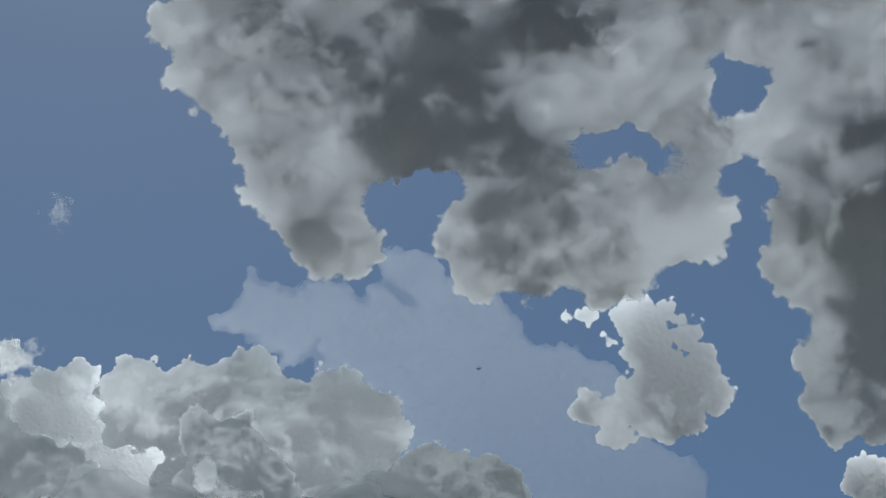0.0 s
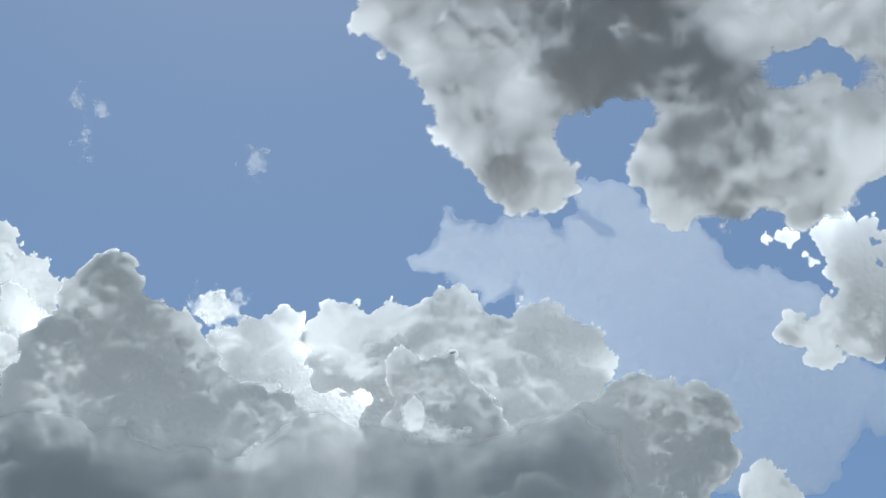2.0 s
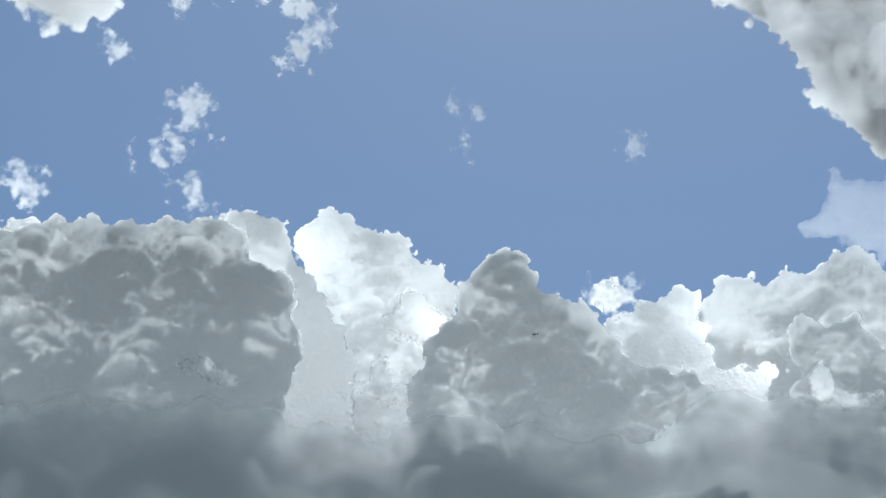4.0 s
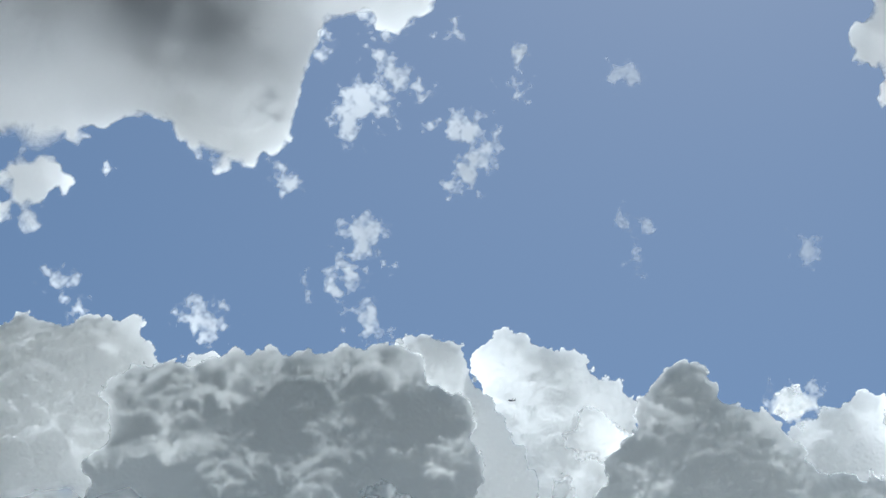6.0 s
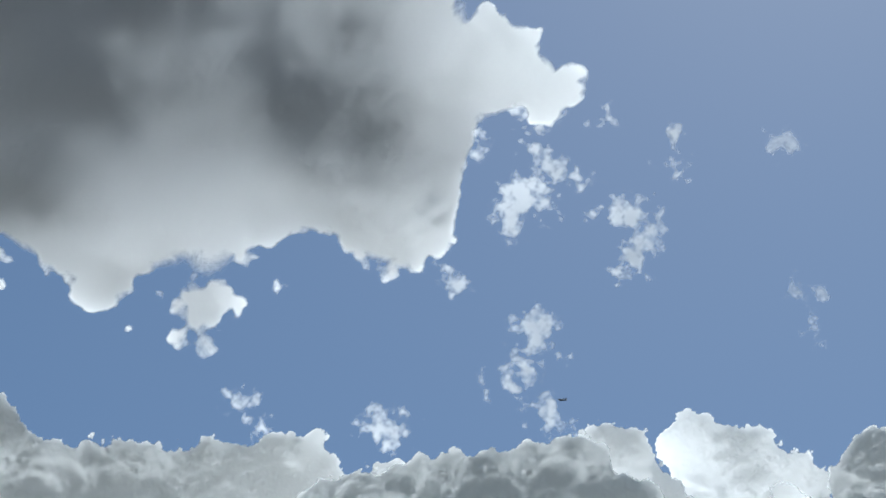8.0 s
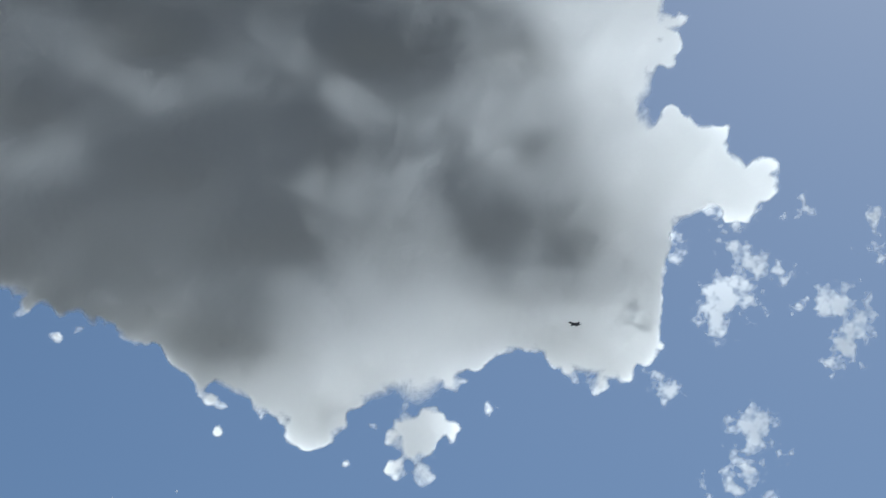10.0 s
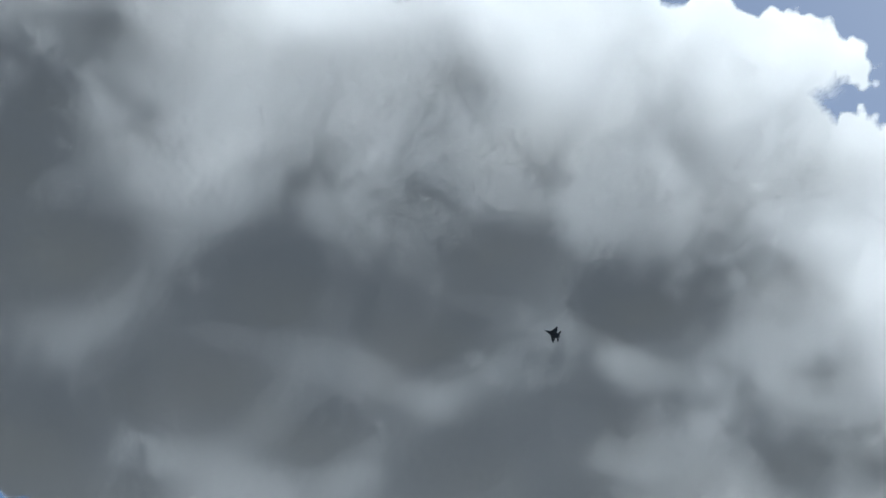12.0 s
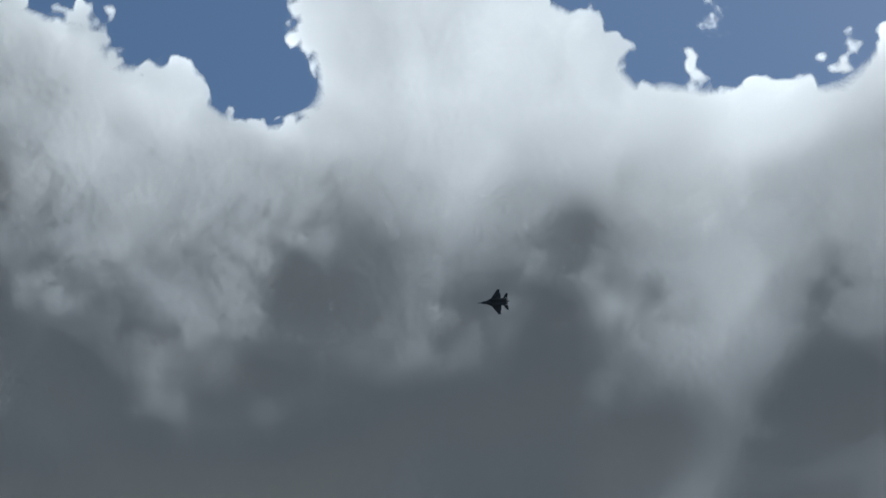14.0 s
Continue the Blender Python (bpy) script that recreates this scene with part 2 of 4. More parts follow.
middle_lobe = [
    (5.12, 32.51, 0.65, 3.75, 0.52), (6.08, 32.41, 0.65, 3.75, 0.52), (7.1, 31.72, 0.74, 3.75, 0.75), (7.73, 31.04, 0.65, 3.75, 0.66), (8.44, 30.36, 0.62, 3.75, 0.75),
    (9.05, 29.76, 0.41, 3.75, 0.6), (5.47, 31.61, 0.98, 3.75, 0.99), (6.57, 30.6, 1.31, 3.75, 1.54), (7.44, 29.43, 1.31, 3.75, 1.76), (5.04, 30.16, 1.31, 3.75, 1.32),
    (5.92, 28.84, 1.47, 3.75, 1.87), (8.32, 28.75, 0.98, 3.75, 1.54), (7.44, 27.93, 1.44, 3.75, 1.76), (5.04, 28.66, 1.44, 3.75, 1.54), (5.92, 27.34, 1.62, 3.75, 1.87),
    (8.32, 27.25, 1.08, 3.75, 1.54)]
pale_lobe = [
    (5.45, 31.04, 0.57, 3.3, 1.17), (6.39, 30.85, 0.57, 3.3, 1.17), (6.85, 30.67, 0.33, 3.3, 1.17)]
right_crest = [
    (12.12, 31.42, 0.57, 4.15, 0.45), (13.01, 31.68, 0.74, 4.15, 0.6), (14.01, 31.42, 0.69, 4.15, 0.6), (14.91, 31.17, 0.74, 4.15, 0.75), (15.58, 30.7, 0.57, 4.15, 0.6),
    (16.01, 30.5, 0.25, 4.15, 0.45), (13.46, 30.18, 1.39, 4.15, 1.43), (11.81, 30.31, 1.15, 4.15, 1.1), (15.06, 29.71, 0.98, 4.15, 1.1), (10.74, 30.88, 0.65, 4.15, 0.52),
    (11.81, 28.7, 1.8, 4.15, 2.09), (13.73, 28.07, 1.31, 4.15, 1.43), (9.63, 29, 1.31, 4.15, 1.76), (11.81, 27.1, 2.29, 4.15, 2.42)]
right_foot = [
    (16.73, 28.81, 0.74, 4.3, 0.6), (17.13, 28.05, 0.82, 4.3, 0.77), (16.8, 27.14, 1.15, 4.3, 1.1), (27.26, 30.12, 0.74, 4.3, 0.6), (27.69, 29.58, 0.82, 4.3, 0.66),
    (28.17, 28.88, 1.31, 4.3, 0.88)]
bright_middle = [
    (-1.54, 34.29, 0.46, 4.6, 0.4), (-1.1, 33.08, 0.82, 4.6, 0.66), (0.06, 33.43, 0.74, 4.6, 0.66), (0.73, 33.93, 0.49, 4.6, 0.66), (1.43, 33.12, 0.82, 4.6, 0.83),
    (0.47, 32.29, 1.31, 4.6, 0.99), (2.41, 32.14, 1.15, 4.6, 1.16), (3.56, 31.81, 1.31, 4.6, 1.32), (2.02, 30.68, 1.47, 4.6, 1.32), (4.1, 30.34, 1.31, 4.6, 1.65),
    (-0.27, 31.3, 1.15, 4.6, 1.32), (0.47, 30.79, 1.44, 4.6, 3.39), (2.41, 30.64, 1.26, 4.6, 3.39), (3.56, 30.31, 1.44, 4.6, 3.39), (2.02, 29.18, 1.62, 4.6, 3.39),
    (4.1, 28.84, 1.44, 4.6, 3.39), (-0.27, 29.8, 1.26, 4.6, 3.39)]
dark_head = [
    (-5.41, 34.68, 0.95, 3.7, 0.88), (-6.06, 34.31, 0.74, 3.7, 0.66), (-4.84, 34.88, 0.46, 3.7, 0.6), (-3.66, 33.55, 0.74, 3.7, 0.88), (-2.68, 33.6, 0.65, 3.7, 0.77),
    (-2.06, 32.88, 0.57, 3.7, 0.77), (-1.55, 32.33, 0.46, 3.7, 0.75), (-4.6, 33.26, 1.31, 3.7, 1.65), (-3, 32.36, 1.31, 3.7, 2.2), (-5.68, 32.39, 1.64, 3.7, 2.2),
    (-6.74, 31.67, 1.31, 3.7, 2.53), (-4.08, 31.5, 1.39, 3.7, 2.64), (-1.8, 31.59, 0.82, 3.7, 2.2), (-0.27, 31.47, 0.82, 3.7, 1.98), (0.88, 31.32, 0.74, 3.7, 1.65),
    (1.64, 31, 0.49, 3.7, 1.32), (-7.41, 30.97, 0.82, 3.7, 2.2), (-3, 30.86, 1.44, 3.7, 2.2)]
dark_head += [
    (-5.68, 30.89, 1.8, 3.7, 2.2), (-6.74, 30.17, 1.44, 3.7, 2.53), (-4.08, 30, 1.53, 3.7, 2.64), (-1.8, 30.09, 0.9, 3.7, 2.2), (-0.27, 29.97, 0.9, 3.7, 1.98),
    (0.88, 29.82, 0.81, 3.7, 1.65), (-7.41, 29.47, 0.9, 3.7, 2.2)]
dark_shred = [
    (-0.23, 30.01, 0.65, 3.3, 1.54), (0.9, 30.02, 0.74, 3.3, 1.65), (2.02, 30.19, 0.57, 3.3, 1.32)]
left_back = [
    (-11.18, 35.96, 0.65, 4.2, 0.63), (-11.91, 35.71, 0.65, 4.2, 0.63), (-9.73, 35.46, 0.9, 4.2, 1.05), (-10.33, 35.56, 0.65, 4.2, 0.84), (-8.55, 34.76, 0.74, 4.2, 0.84),
    (-7.57, 34.69, 0.46, 4.2, 0.52), (-9.75, 34.33, 1.31, 4.2, 1.23), (-10.89, 34.21, 1.31, 4.2, 0.73), (-8.12, 33.67, 1.15, 4.2, 1.05), (-11.42, 32.86, 1.31, 4.2, 0.63),
    (-9.84, 32.38, 1.64, 4.2, 1.08), (-10.8, 31.32, 0.98, 4.2, 0.63), (-11.08, 31.93, 0.98, 4.2, 0.63), (-8.12, 32.17, 1.26, 4.2, 2.16), (-11.42, 31.36, 1.44, 4.2, 2.16),
    (-9.84, 30.88, 1.8, 4.2, 2.16), (-10.8, 29.82, 1.08, 4.2, 2.16), (-11.08, 30.43, 1.08, 4.2, 2.16)]
left_lobe = [
    (-8.31, 33.65, 0.74, 3.85, 0.98), (-7.51, 33.39, 0.57, 3.85, 0.78), (-8.81, 33.77, 0.49, 3.85, 1.17), (-7.64, 32.9, 0.65, 3.85, 1.95)]
low_lobe = [
    (-9.66, 31.75, 0.62, 3.4, 0.3), (-8.97, 31.49, 0.49, 3.4, 0.36)]
left_head = [
    (-14.38, 35.94, 0.79, 4.1, 1.12), (-15.09, 36.05, 0.49, 4.1, 0.67), (-13.56, 35.83, 0.65, 4.1, 1.12), (-13.02, 35.37, 0.41, 4.1, 0.9), (-14.09, 35.14, 0.98, 4.1, 0.99),
    (-13.01, 34.23, 0.98, 4.1, 0.67), (-12.15, 33.3, 0.98, 4.1, 0.56), (-11.49, 32.19, 0.98, 4.1, 0.67), (-13.01, 32.73, 1.08, 4.1, 2.31), (-12.15, 31.8, 1.08, 4.1, 2.31),
    (-11.49, 30.69, 1.08, 4.1, 2.31)]
left_dark = [
    (-22.07, 34.65, 0.82, 3.6, 0.45), (-20.93, 34.8, 0.82, 3.6, 0.45), (-19.72, 35.11, 0.74, 3.6, 0.52), (-18.48, 35.33, 0.74, 3.6, 0.6), (-17.31, 35.45, 0.65, 3.6, 0.6),
    (-16.13, 35.55, 0.65, 3.6, 0.68), (-15.09, 35.15, 0.74, 3.6, 0.66), (-14.22, 34.48, 0.74, 3.6, 0.88), (-13.44, 33.55, 0.74, 3.6, 0.99), (-13.08, 32.75, 0.65, 3.6, 1.1),
    (-19.76, 33.64, 1.31, 3.6, 1.65), (-17.72, 34.18, 1.39, 3.6, 1.54), (-15.76, 34.2, 1.39, 3.6, 1.98), (-14.46, 32.99, 1.31, 3.6, 2.2), (-16.12, 32.37, 1.47, 3.6, 2.31),
    (-18.24, 32.5, 1.47, 3.6, 1.32), (-20.58, 32.89, 1.47, 3.6, 1.1), (-21.27, 31.51, 1.47, 3.6, 1.32)]
left_dark += [
    (-19.33, 31.09, 1.15, 3.6, 2.75), (-17.44, 30.96, 0.82, 3.6, 2.75), (-15.62, 31.44, 0.9, 3.6, 2.42), (-14.1, 31.39, 0.82, 3.6, 1.87), (-22.18, 33.33, 0.98, 3.6, 0.75),
    (-21.97, 32.23, 0.65, 3.6, 0.6), (-23.79, 33.75, 1.31, 3.6, 0.6), (-23.31, 31.56, 1.8, 3.6, 0.75), (-14.46, 31.49, 1.44, 3.6, 2.2), (-16.12, 30.87, 1.62, 3.6, 2.31),
    (-18.24, 31, 1.62, 3.6, 1.54), (-20.58, 31.39, 1.62, 3.6, 1.54), (-21.27, 30.01, 1.62, 3.6, 1.54), (-19.33, 29.59, 1.26, 3.6, 2.75), (-17.44, 29.46, 0.9, 3.6, 2.75),
    (-15.62, 29.94, 0.99, 3.6, 2.42), (-14.1, 29.89, 0.9, 3.6, 1.87), (-22.18, 31.83, 1.08, 3.6, 1.54)]
left_dark += [
    (-23.31, 30.06, 1.98, 3.6, 1.54)]
bright_lobe = [
    (-15.77, 31.91, 0.49, 3.2, 0.67), (-15.16, 31.55, 0.49, 3.2, 0.67), (-14.66, 31.35, 0.33, 3.2, 0.67)]
west_bank = [
    (-32.52, 34.72, 0.65, 4, 0.68), (-31.38, 34.84, 0.74, 4, 0.68), (-30.23, 34.87, 0.65, 4, 0.58), (-29.09, 35.05, 0.65, 4, 0.58), (-28.15, 35.37, 0.57, 4, 0.58),
    (-26.77, 35.38, 0.65, 4, 0.68), (-26, 35.59, 0.57, 4, 0.58), (-25.19, 35.48, 0.57, 4, 0.58), (-24.56, 35.02, 0.57, 4, 0.58), (-23.93, 34.56, 0.41, 4, 0.58),
    (-22.18, 34.94, 0.57, 4, 0.58), (-23.15, 34.59, 0.57, 4, 0.58), (-20.98, 34.8, 0.65, 4, 0.58), (-31.73, 33.52, 1.31, 4, 1.29), (-29.48, 33.73, 1.47, 4, 1.14),
    (-27.21, 34.06, 1.47, 4, 1.29), (-25.25, 33.85, 1.31, 4, 1), (-30.78, 32.34, 1.47, 4, 1)]
west_bank += [
    (-27.78, 32.42, 1.47, 4, 1.43), (-25.14, 32.57, 1.31, 4, 0.86), (-23.26, 33.13, 0.98, 4, 0.49), (-34.17, 34.36, 0.98, 4, 0.78), (-35.81, 34.14, 0.98, 4, 0.98),
    (-33.82, 32.65, 1.64, 4, 1.43), (-35.96, 32.37, 1.64, 4, 1.43), (-31.28, 30.86, 1.64, 4, 2), (-27.8, 30.98, 1.64, 4, 2.15), (-24.28, 31.33, 1.64, 4, 2),
    (-36.75, 34.87, 1.64, 4, 0.98), (-38.76, 35.2, 1.96, 4, 1.14), (-35.45, 34.25, 0.82, 4, 0.78), (-39.08, 32.92, 2.45, 4, 2.15)]
pale_cloud = [
    (5.49, 35.88, 0.36, 4.85, 0.45), (6.29, 35.99, 0.56, 4.85, 0.45), (6.54, 36.89, 0.39, 4.85, 0.45), (6.76, 36.49, 0.46, 4.85, 0.45), (7.17, 36.5, 0.49, 4.85, 0.6),
    (8.99, 36.45, 0.65, 4.85, 0.77), (9.8, 36.37, 0.65, 4.85, 0.88), (11.43, 36.53, 0.49, 4.85, 0.75), (11.86, 37.5, 0.49, 4.85, 0.6), (12.67, 37.16, 0.82, 4.85, 0.88),
    (14.25, 35.97, 1.31, 4.85, 1.1), (15.24, 35.61, 0.9, 4.85, 1.1), (8.21, 35.54, 0.82, 4.85, 0.66), (7.78, 36.19, 0.74, 4.85, 0.6), (7.2, 35.69, 0.57, 4.85, 0.6),
    (10.61, 35.23, 1.31, 4.85, 1.21), (12.99, 34.7, 1.8, 4.85, 1.54), (15.72, 33.95, 1.47, 4.85, 1.76)]
pale_cloud += [
    (16.95, 34.54, 0.65, 4.85, 0.99), (17.91, 34.16, 0.74, 4.85, 1.1), (18.85, 33.76, 0.65, 4.85, 1.1), (15.61, 32.33, 1.96, 4.85, 1.98), (18.51, 32.49, 1.31, 4.85, 1.98),
    (19.34, 31.29, 1.31, 4.85, 2.2), (21.15, 30.66, 0.98, 4.85, 2.2), (10.8, 33.76, 1.64, 4.85, 1.65), (17.38, 30.62, 2.45, 4.85, 2.2), (12.64, 32.52, 1.47, 4.85, 1.76),
    (15.13, 32.61, 1.47, 4.85, 1.76)]
small_torn = [
    (18.85, 35.56, 0.36, 4.4, 0.9), (20.29, 35.77, 0.52, 4.4, 0.9), (21.43, 35.34, 0.52, 4.4, 1.2), (22.16, 34.95, 0.36, 4.4, 0.9), (19.94, 34.66, 0.65, 4.4, 1.2),
    (20.87, 34.25, 0.9, 4.4, 1.5), (21.75, 33.52, 0.98, 4.4, 1.32), (20.31, 33, 0.9, 4.4, 1.5), (19.16, 33.09, 0.74, 4.4, 0.9), (18.37, 32.98, 0.41, 4.4, 0.75),
    (21.41, 32.57, 0.82, 4.4, 1.2), (22.87, 33.24, 0.57, 4.4, 0.9), (23.38, 32.86, 0.29, 4.4, 0.6), (20.78, 32.15, 0.43, 4.4, 0.9), (22.23, 31.61, 0.2, 4.4, 0.6),
    (22.4, 33.94, 0.49, 4.4, 1.2)]
broken = [
    (15.43, 41.33, 0.93, 3.94, 2), (11.31, 42.74, 0.93, 3.83, 0.4), (28.99, 37.15, 0.93, 4.2, 1), (14.3, 44.3, 1.3, 3.72, 1.5), (8.5, 40.28, 0.93, 4.02, 0.4),
    (9.57, 40.13, 0.73, 4.03, 0.4), (7.65, 40.1, 0.93, 4.04, 0.3), (10.85, 40.29, 0.73, 4.02, 0.6), (2.98, 44.42, 0.84, 3.71, 0.1), (4.21, 43.21, 0.84, 3.8, 0.1),
    (5.4, 41.97, 0.84, 3.89, 0.1), (5.92, 44.1, 1.66, 3.74, 0.25), (6.89, 42.68, 1.48, 3.84, 0.4), (6.98, 40.73, 1.11, 3.98, 0.2), (6.62, 39.42, 0.78, 4.09, 0.12),
    (7.48, 39.12, 0.93, 4.12, 0.3), (8.95, 38.65, 1.11, 4.16, 1.1), (9.78, 39.48, 0.84, 4.09, 0.5)]
broken += [
    (10.42, 39.31, 0.59, 4.1, 0.12), (10, 38.01, 0.84, 4.2, 0.2), (8.97, 37.67, 0.73, 4.2, 0.15), (10.62, 37.68, 0.41, 4.2, 0.1), (7.95, 44, 1.48, 3.74, 0.5),
    (8.88, 42.4, 1.3, 3.86, 0.2), (9.77, 41.27, 1.11, 3.94, 0.25), (12.83, 41.66, 1.66, 3.91, 4), (11.94, 41.26, 1.2, 3.94, 4), (14.2, 42.68, 1.66, 3.84, 4),
    (15.35, 43.29, 1.3, 3.79, 1.6), (11.08, 41.43, 0.73, 3.93, 2), (17.69, 44.14, 1.85, 3.73, 1.2), (19.91, 43.82, 1.3, 3.76, 1.4), (12.03, 44.67, 1.11, 3.7, 0.6),
    (10.2, 43.55, 1.11, 3.77, 0.4), (13.86, 40.49, 0.64, 4, 1.5), (16.2, 40.15, 1.48, 4.03, 1.4)]
broken += [
    (16.73, 38.97, 1.66, 4.13, 1.8), (15.62, 38.21, 1.3, 4.2, 1.2), (17.85, 39.56, 1.11, 4.08, 1.4), (16.81, 37.5, 1.2, 4.2, 1.1), (14.6, 38.58, 0.93, 4.17, 0.2),
    (13.73, 37.95, 0.73, 4.2, 0.15), (14.53, 37.27, 0.84, 4.2, 0.2), (15.52, 36.82, 0.64, 4.2, 0.2), (18.06, 37.58, 0.93, 4.2, 0.25), (19.34, 37.98, 1.11, 4.2, 0.2),
    (19.63, 36.98, 0.73, 4.2, 0.2), (20.64, 36.89, 0.64, 4.2, 0.15), (18.14, 38.4, 1.11, 4.19, 0.6), (18.61, 42.45, 1.3, 3.85, 0.25), (20.27, 41.67, 0.84, 3.91, 0.4),
    (17.65, 41.7, 0.93, 3.91, 0.2), (20.92, 43.08, 1.48, 3.81, 0.3), (21.88, 42.18, 1.02, 3.87, 0.15)]
broken += [
    (22.11, 41.01, 0.84, 3.96, 0.15), (20.57, 39.36, 0.84, 4.1, 0.2), (19.28, 39.13, 0.93, 4.12, 0.25), (20.67, 38.53, 1.02, 4.17, 0.15), (21.64, 38.11, 0.93, 4.2, 0.2),
    (22.86, 37.98, 0.84, 4.2, 0.2), (23.63, 38.23, 0.52, 4.2, 0.15), (23.6, 40.36, 0.78, 4.01, 0.15), (23.86, 41.14, 0.93, 3.95, 0.15), (21.95, 37.42, 0.64, 4.2, 0.15),
    (22.79, 43.55, 1.2, 3.77, 0.3), (24.88, 43.95, 0.93, 3.75, 0.4), (25.09, 40.83, 0.84, 3.98, 0.15), (23.29, 39.25, 0.52, 4.11, 0.12), (26.5, 43.25, 1.02, 3.79, 0.3),
    (28.12, 42.68, 1.2, 3.84, 0.3), (26.5, 40.48, 0.93, 4.01, 0.2), (26.61, 39.15, 1.02, 4.12, 0.2)]
broken += [
    (26.33, 37.88, 0.93, 4.2, 0.2), (25.89, 36.8, 0.73, 4.2, 0.15), (26.5, 35.9, 0.84, 4.2, 0.3), (27.17, 37.11, 1.11, 4.2, 0.3), (28.21, 39.73, 1.48, 4.07, 0.5),
    (28.82, 41.27, 1.39, 3.94, 0.4), (29.69, 39.81, 1.11, 4.06, 2), (29.47, 38.22, 1.11, 4.2, 0.8), (28.3, 35.96, 1.2, 4.2, 2.4), (28.98, 35.52, 1.48, 4.2, 2.8),
    (27.08, 34.51, 0.84, 4.2, 0.3), (26.69, 33.59, 0.84, 4.2, 0.2), (26.21, 32.68, 0.55, 4.2, 0.15), (27.78, 33.76, 1.02, 4.2, 0.7), (27.87, 32.45, 1.02, 4.2, 0.8),
    (27, 31.93, 0.64, 4.2, 0.2), (28.02, 31.46, 0.84, 4.2, 0.6), (31.52, 38.34, 2.21, 4.19, 1)]
broken += [
    (30.65, 35.24, 2.21, 4.2, 1.5), (32.47, 41.42, 2.21, 3.93, 0.6), (29.75, 32.48, 1.66, 4.2, 0.8), (5.08, 46.31, 1.66, 3.6, 0.4), (9.73, 46.6, 2.21, 3.58, 0.6),
    (15.61, 46.51, 2.41, 3.58, 0.7), (21.4, 45.95, 2.21, 3.62, 1), (25.91, 45.44, 1.85, 3.65, 0.5), (30.21, 44.61, 2.21, 3.7, 0.4)]
storm = [
    (-29.88, 45.53, 2.3, 3.64, 2), (-34.15, 45.35, 2.74, 3.65, 2), (-26.43, 45.49, 2.52, 3.65, 1.8), (-29.68, 44.42, 2.3, 3.71, 1.2), (-23.67, 45.65, 2.06, 3.64, 1.3),
    (-22.19, 44.08, 1.48, 3.74, 0.8), (-21.36, 46.05, 1.1, 3.61, 0.3), (-20.85, 44.6, 0.79, 3.7, 0.174), (-21.03, 43.29, 0.9, 3.79, 0.174), (-22.56, 42.6, 1.1, 3.84, 0.238),
    (-24.35, 42.85, 1.1, 3.82, 0.3), (-25.55, 43.77, 1.61, 3.76, 0.8), (-32.29, 43, 2.06, 3.81, 0.8), (-33.32, 41.74, 1.37, 3.91, 0.5), (-31.35, 41.49, 1.37, 3.92, 0.4),
    (-29.77, 42.3, 1.37, 3.86, 0.45), (-29.54, 40.86, 1, 3.97, 0.35), (-29.25, 39.66, 0.76, 4.07, 0.3)]
storm += [
    (-28.74, 39.06, 0.4, 4.13, 0.238), (-33.18, 41.11, 0.79, 3.95, 0.174), (-18.07, 46.8, 0.7, 3.57, 0.118), (-16.65, 46.54, 0.79, 3.58, 0.089), (-15.97, 46.04, 0.4, 3.61, 0.071),
    (-36.46, 42.42, 2.52, 3.85, 1.2), (-37.06, 44.59, 2.74, 3.7, 2), (-41.84, 54.23, 2.3, 3.2, 1.2), (-18.45, 53.52, 0.9, 3.23, 0.071), (-17.33, 53.22, 0.56, 3.25, 0.039),
    (-20.92, 53.45, 1.2, 3.24, 0.3), (-20.92, 51.17, 1.2, 3.34, 0.118), (-19.29, 50.51, 0.84, 3.37, 0.054), (-20.37, 49.15, 1.1, 3.44, 0.071), (-19.25, 47.72, 1.1, 3.51, 0.071),
    (-17.53, 47.03, 0.84, 3.55, 0.039), (-16.4, 46.87, 0.56, 3.56, 0.032), (-16.43, 45.98, 0.4, 3.62, 0.032)]
storm += [
    (-20.21, 46.68, 1.1, 3.57, 0.118), (-21.42, 45.33, 1.29, 3.66, 0.174), (-21.95, 43.75, 1.29, 3.76, 0.174), (-21.5, 42.57, 1, 3.84, 0.118), (-23.83, 43.09, 1.7, 3.81, 0.3),
    (-26.01, 43.54, 1.83, 3.77, 0.42), (-28.3, 42.83, 1.83, 3.82, 0.42), (-29.68, 41.56, 1.29, 3.92, 0.174), (-31.42, 41.74, 1.29, 3.9, 0.238), (-33.61, 42.06, 1.48, 3.88, 0.5),
    (-35.81, 42.16, 1.37, 3.87, 0.55), (-36.18, 41.18, 0.79, 3.95, 0.238), (-33.14, 40.77, 1.1, 3.98, 0.174), (-27.97, 41.2, 0.79, 3.95, 0.071), (-25.66, 40.69, 0.79, 3.99, 0.054),
    (-30.44, 45.81, 1.83, 3.63, 0.5), (-28.6, 45.11, 1.79, 3.67, 0.38), (-25.77, 45.65, 2.06, 3.64, 0.5)]
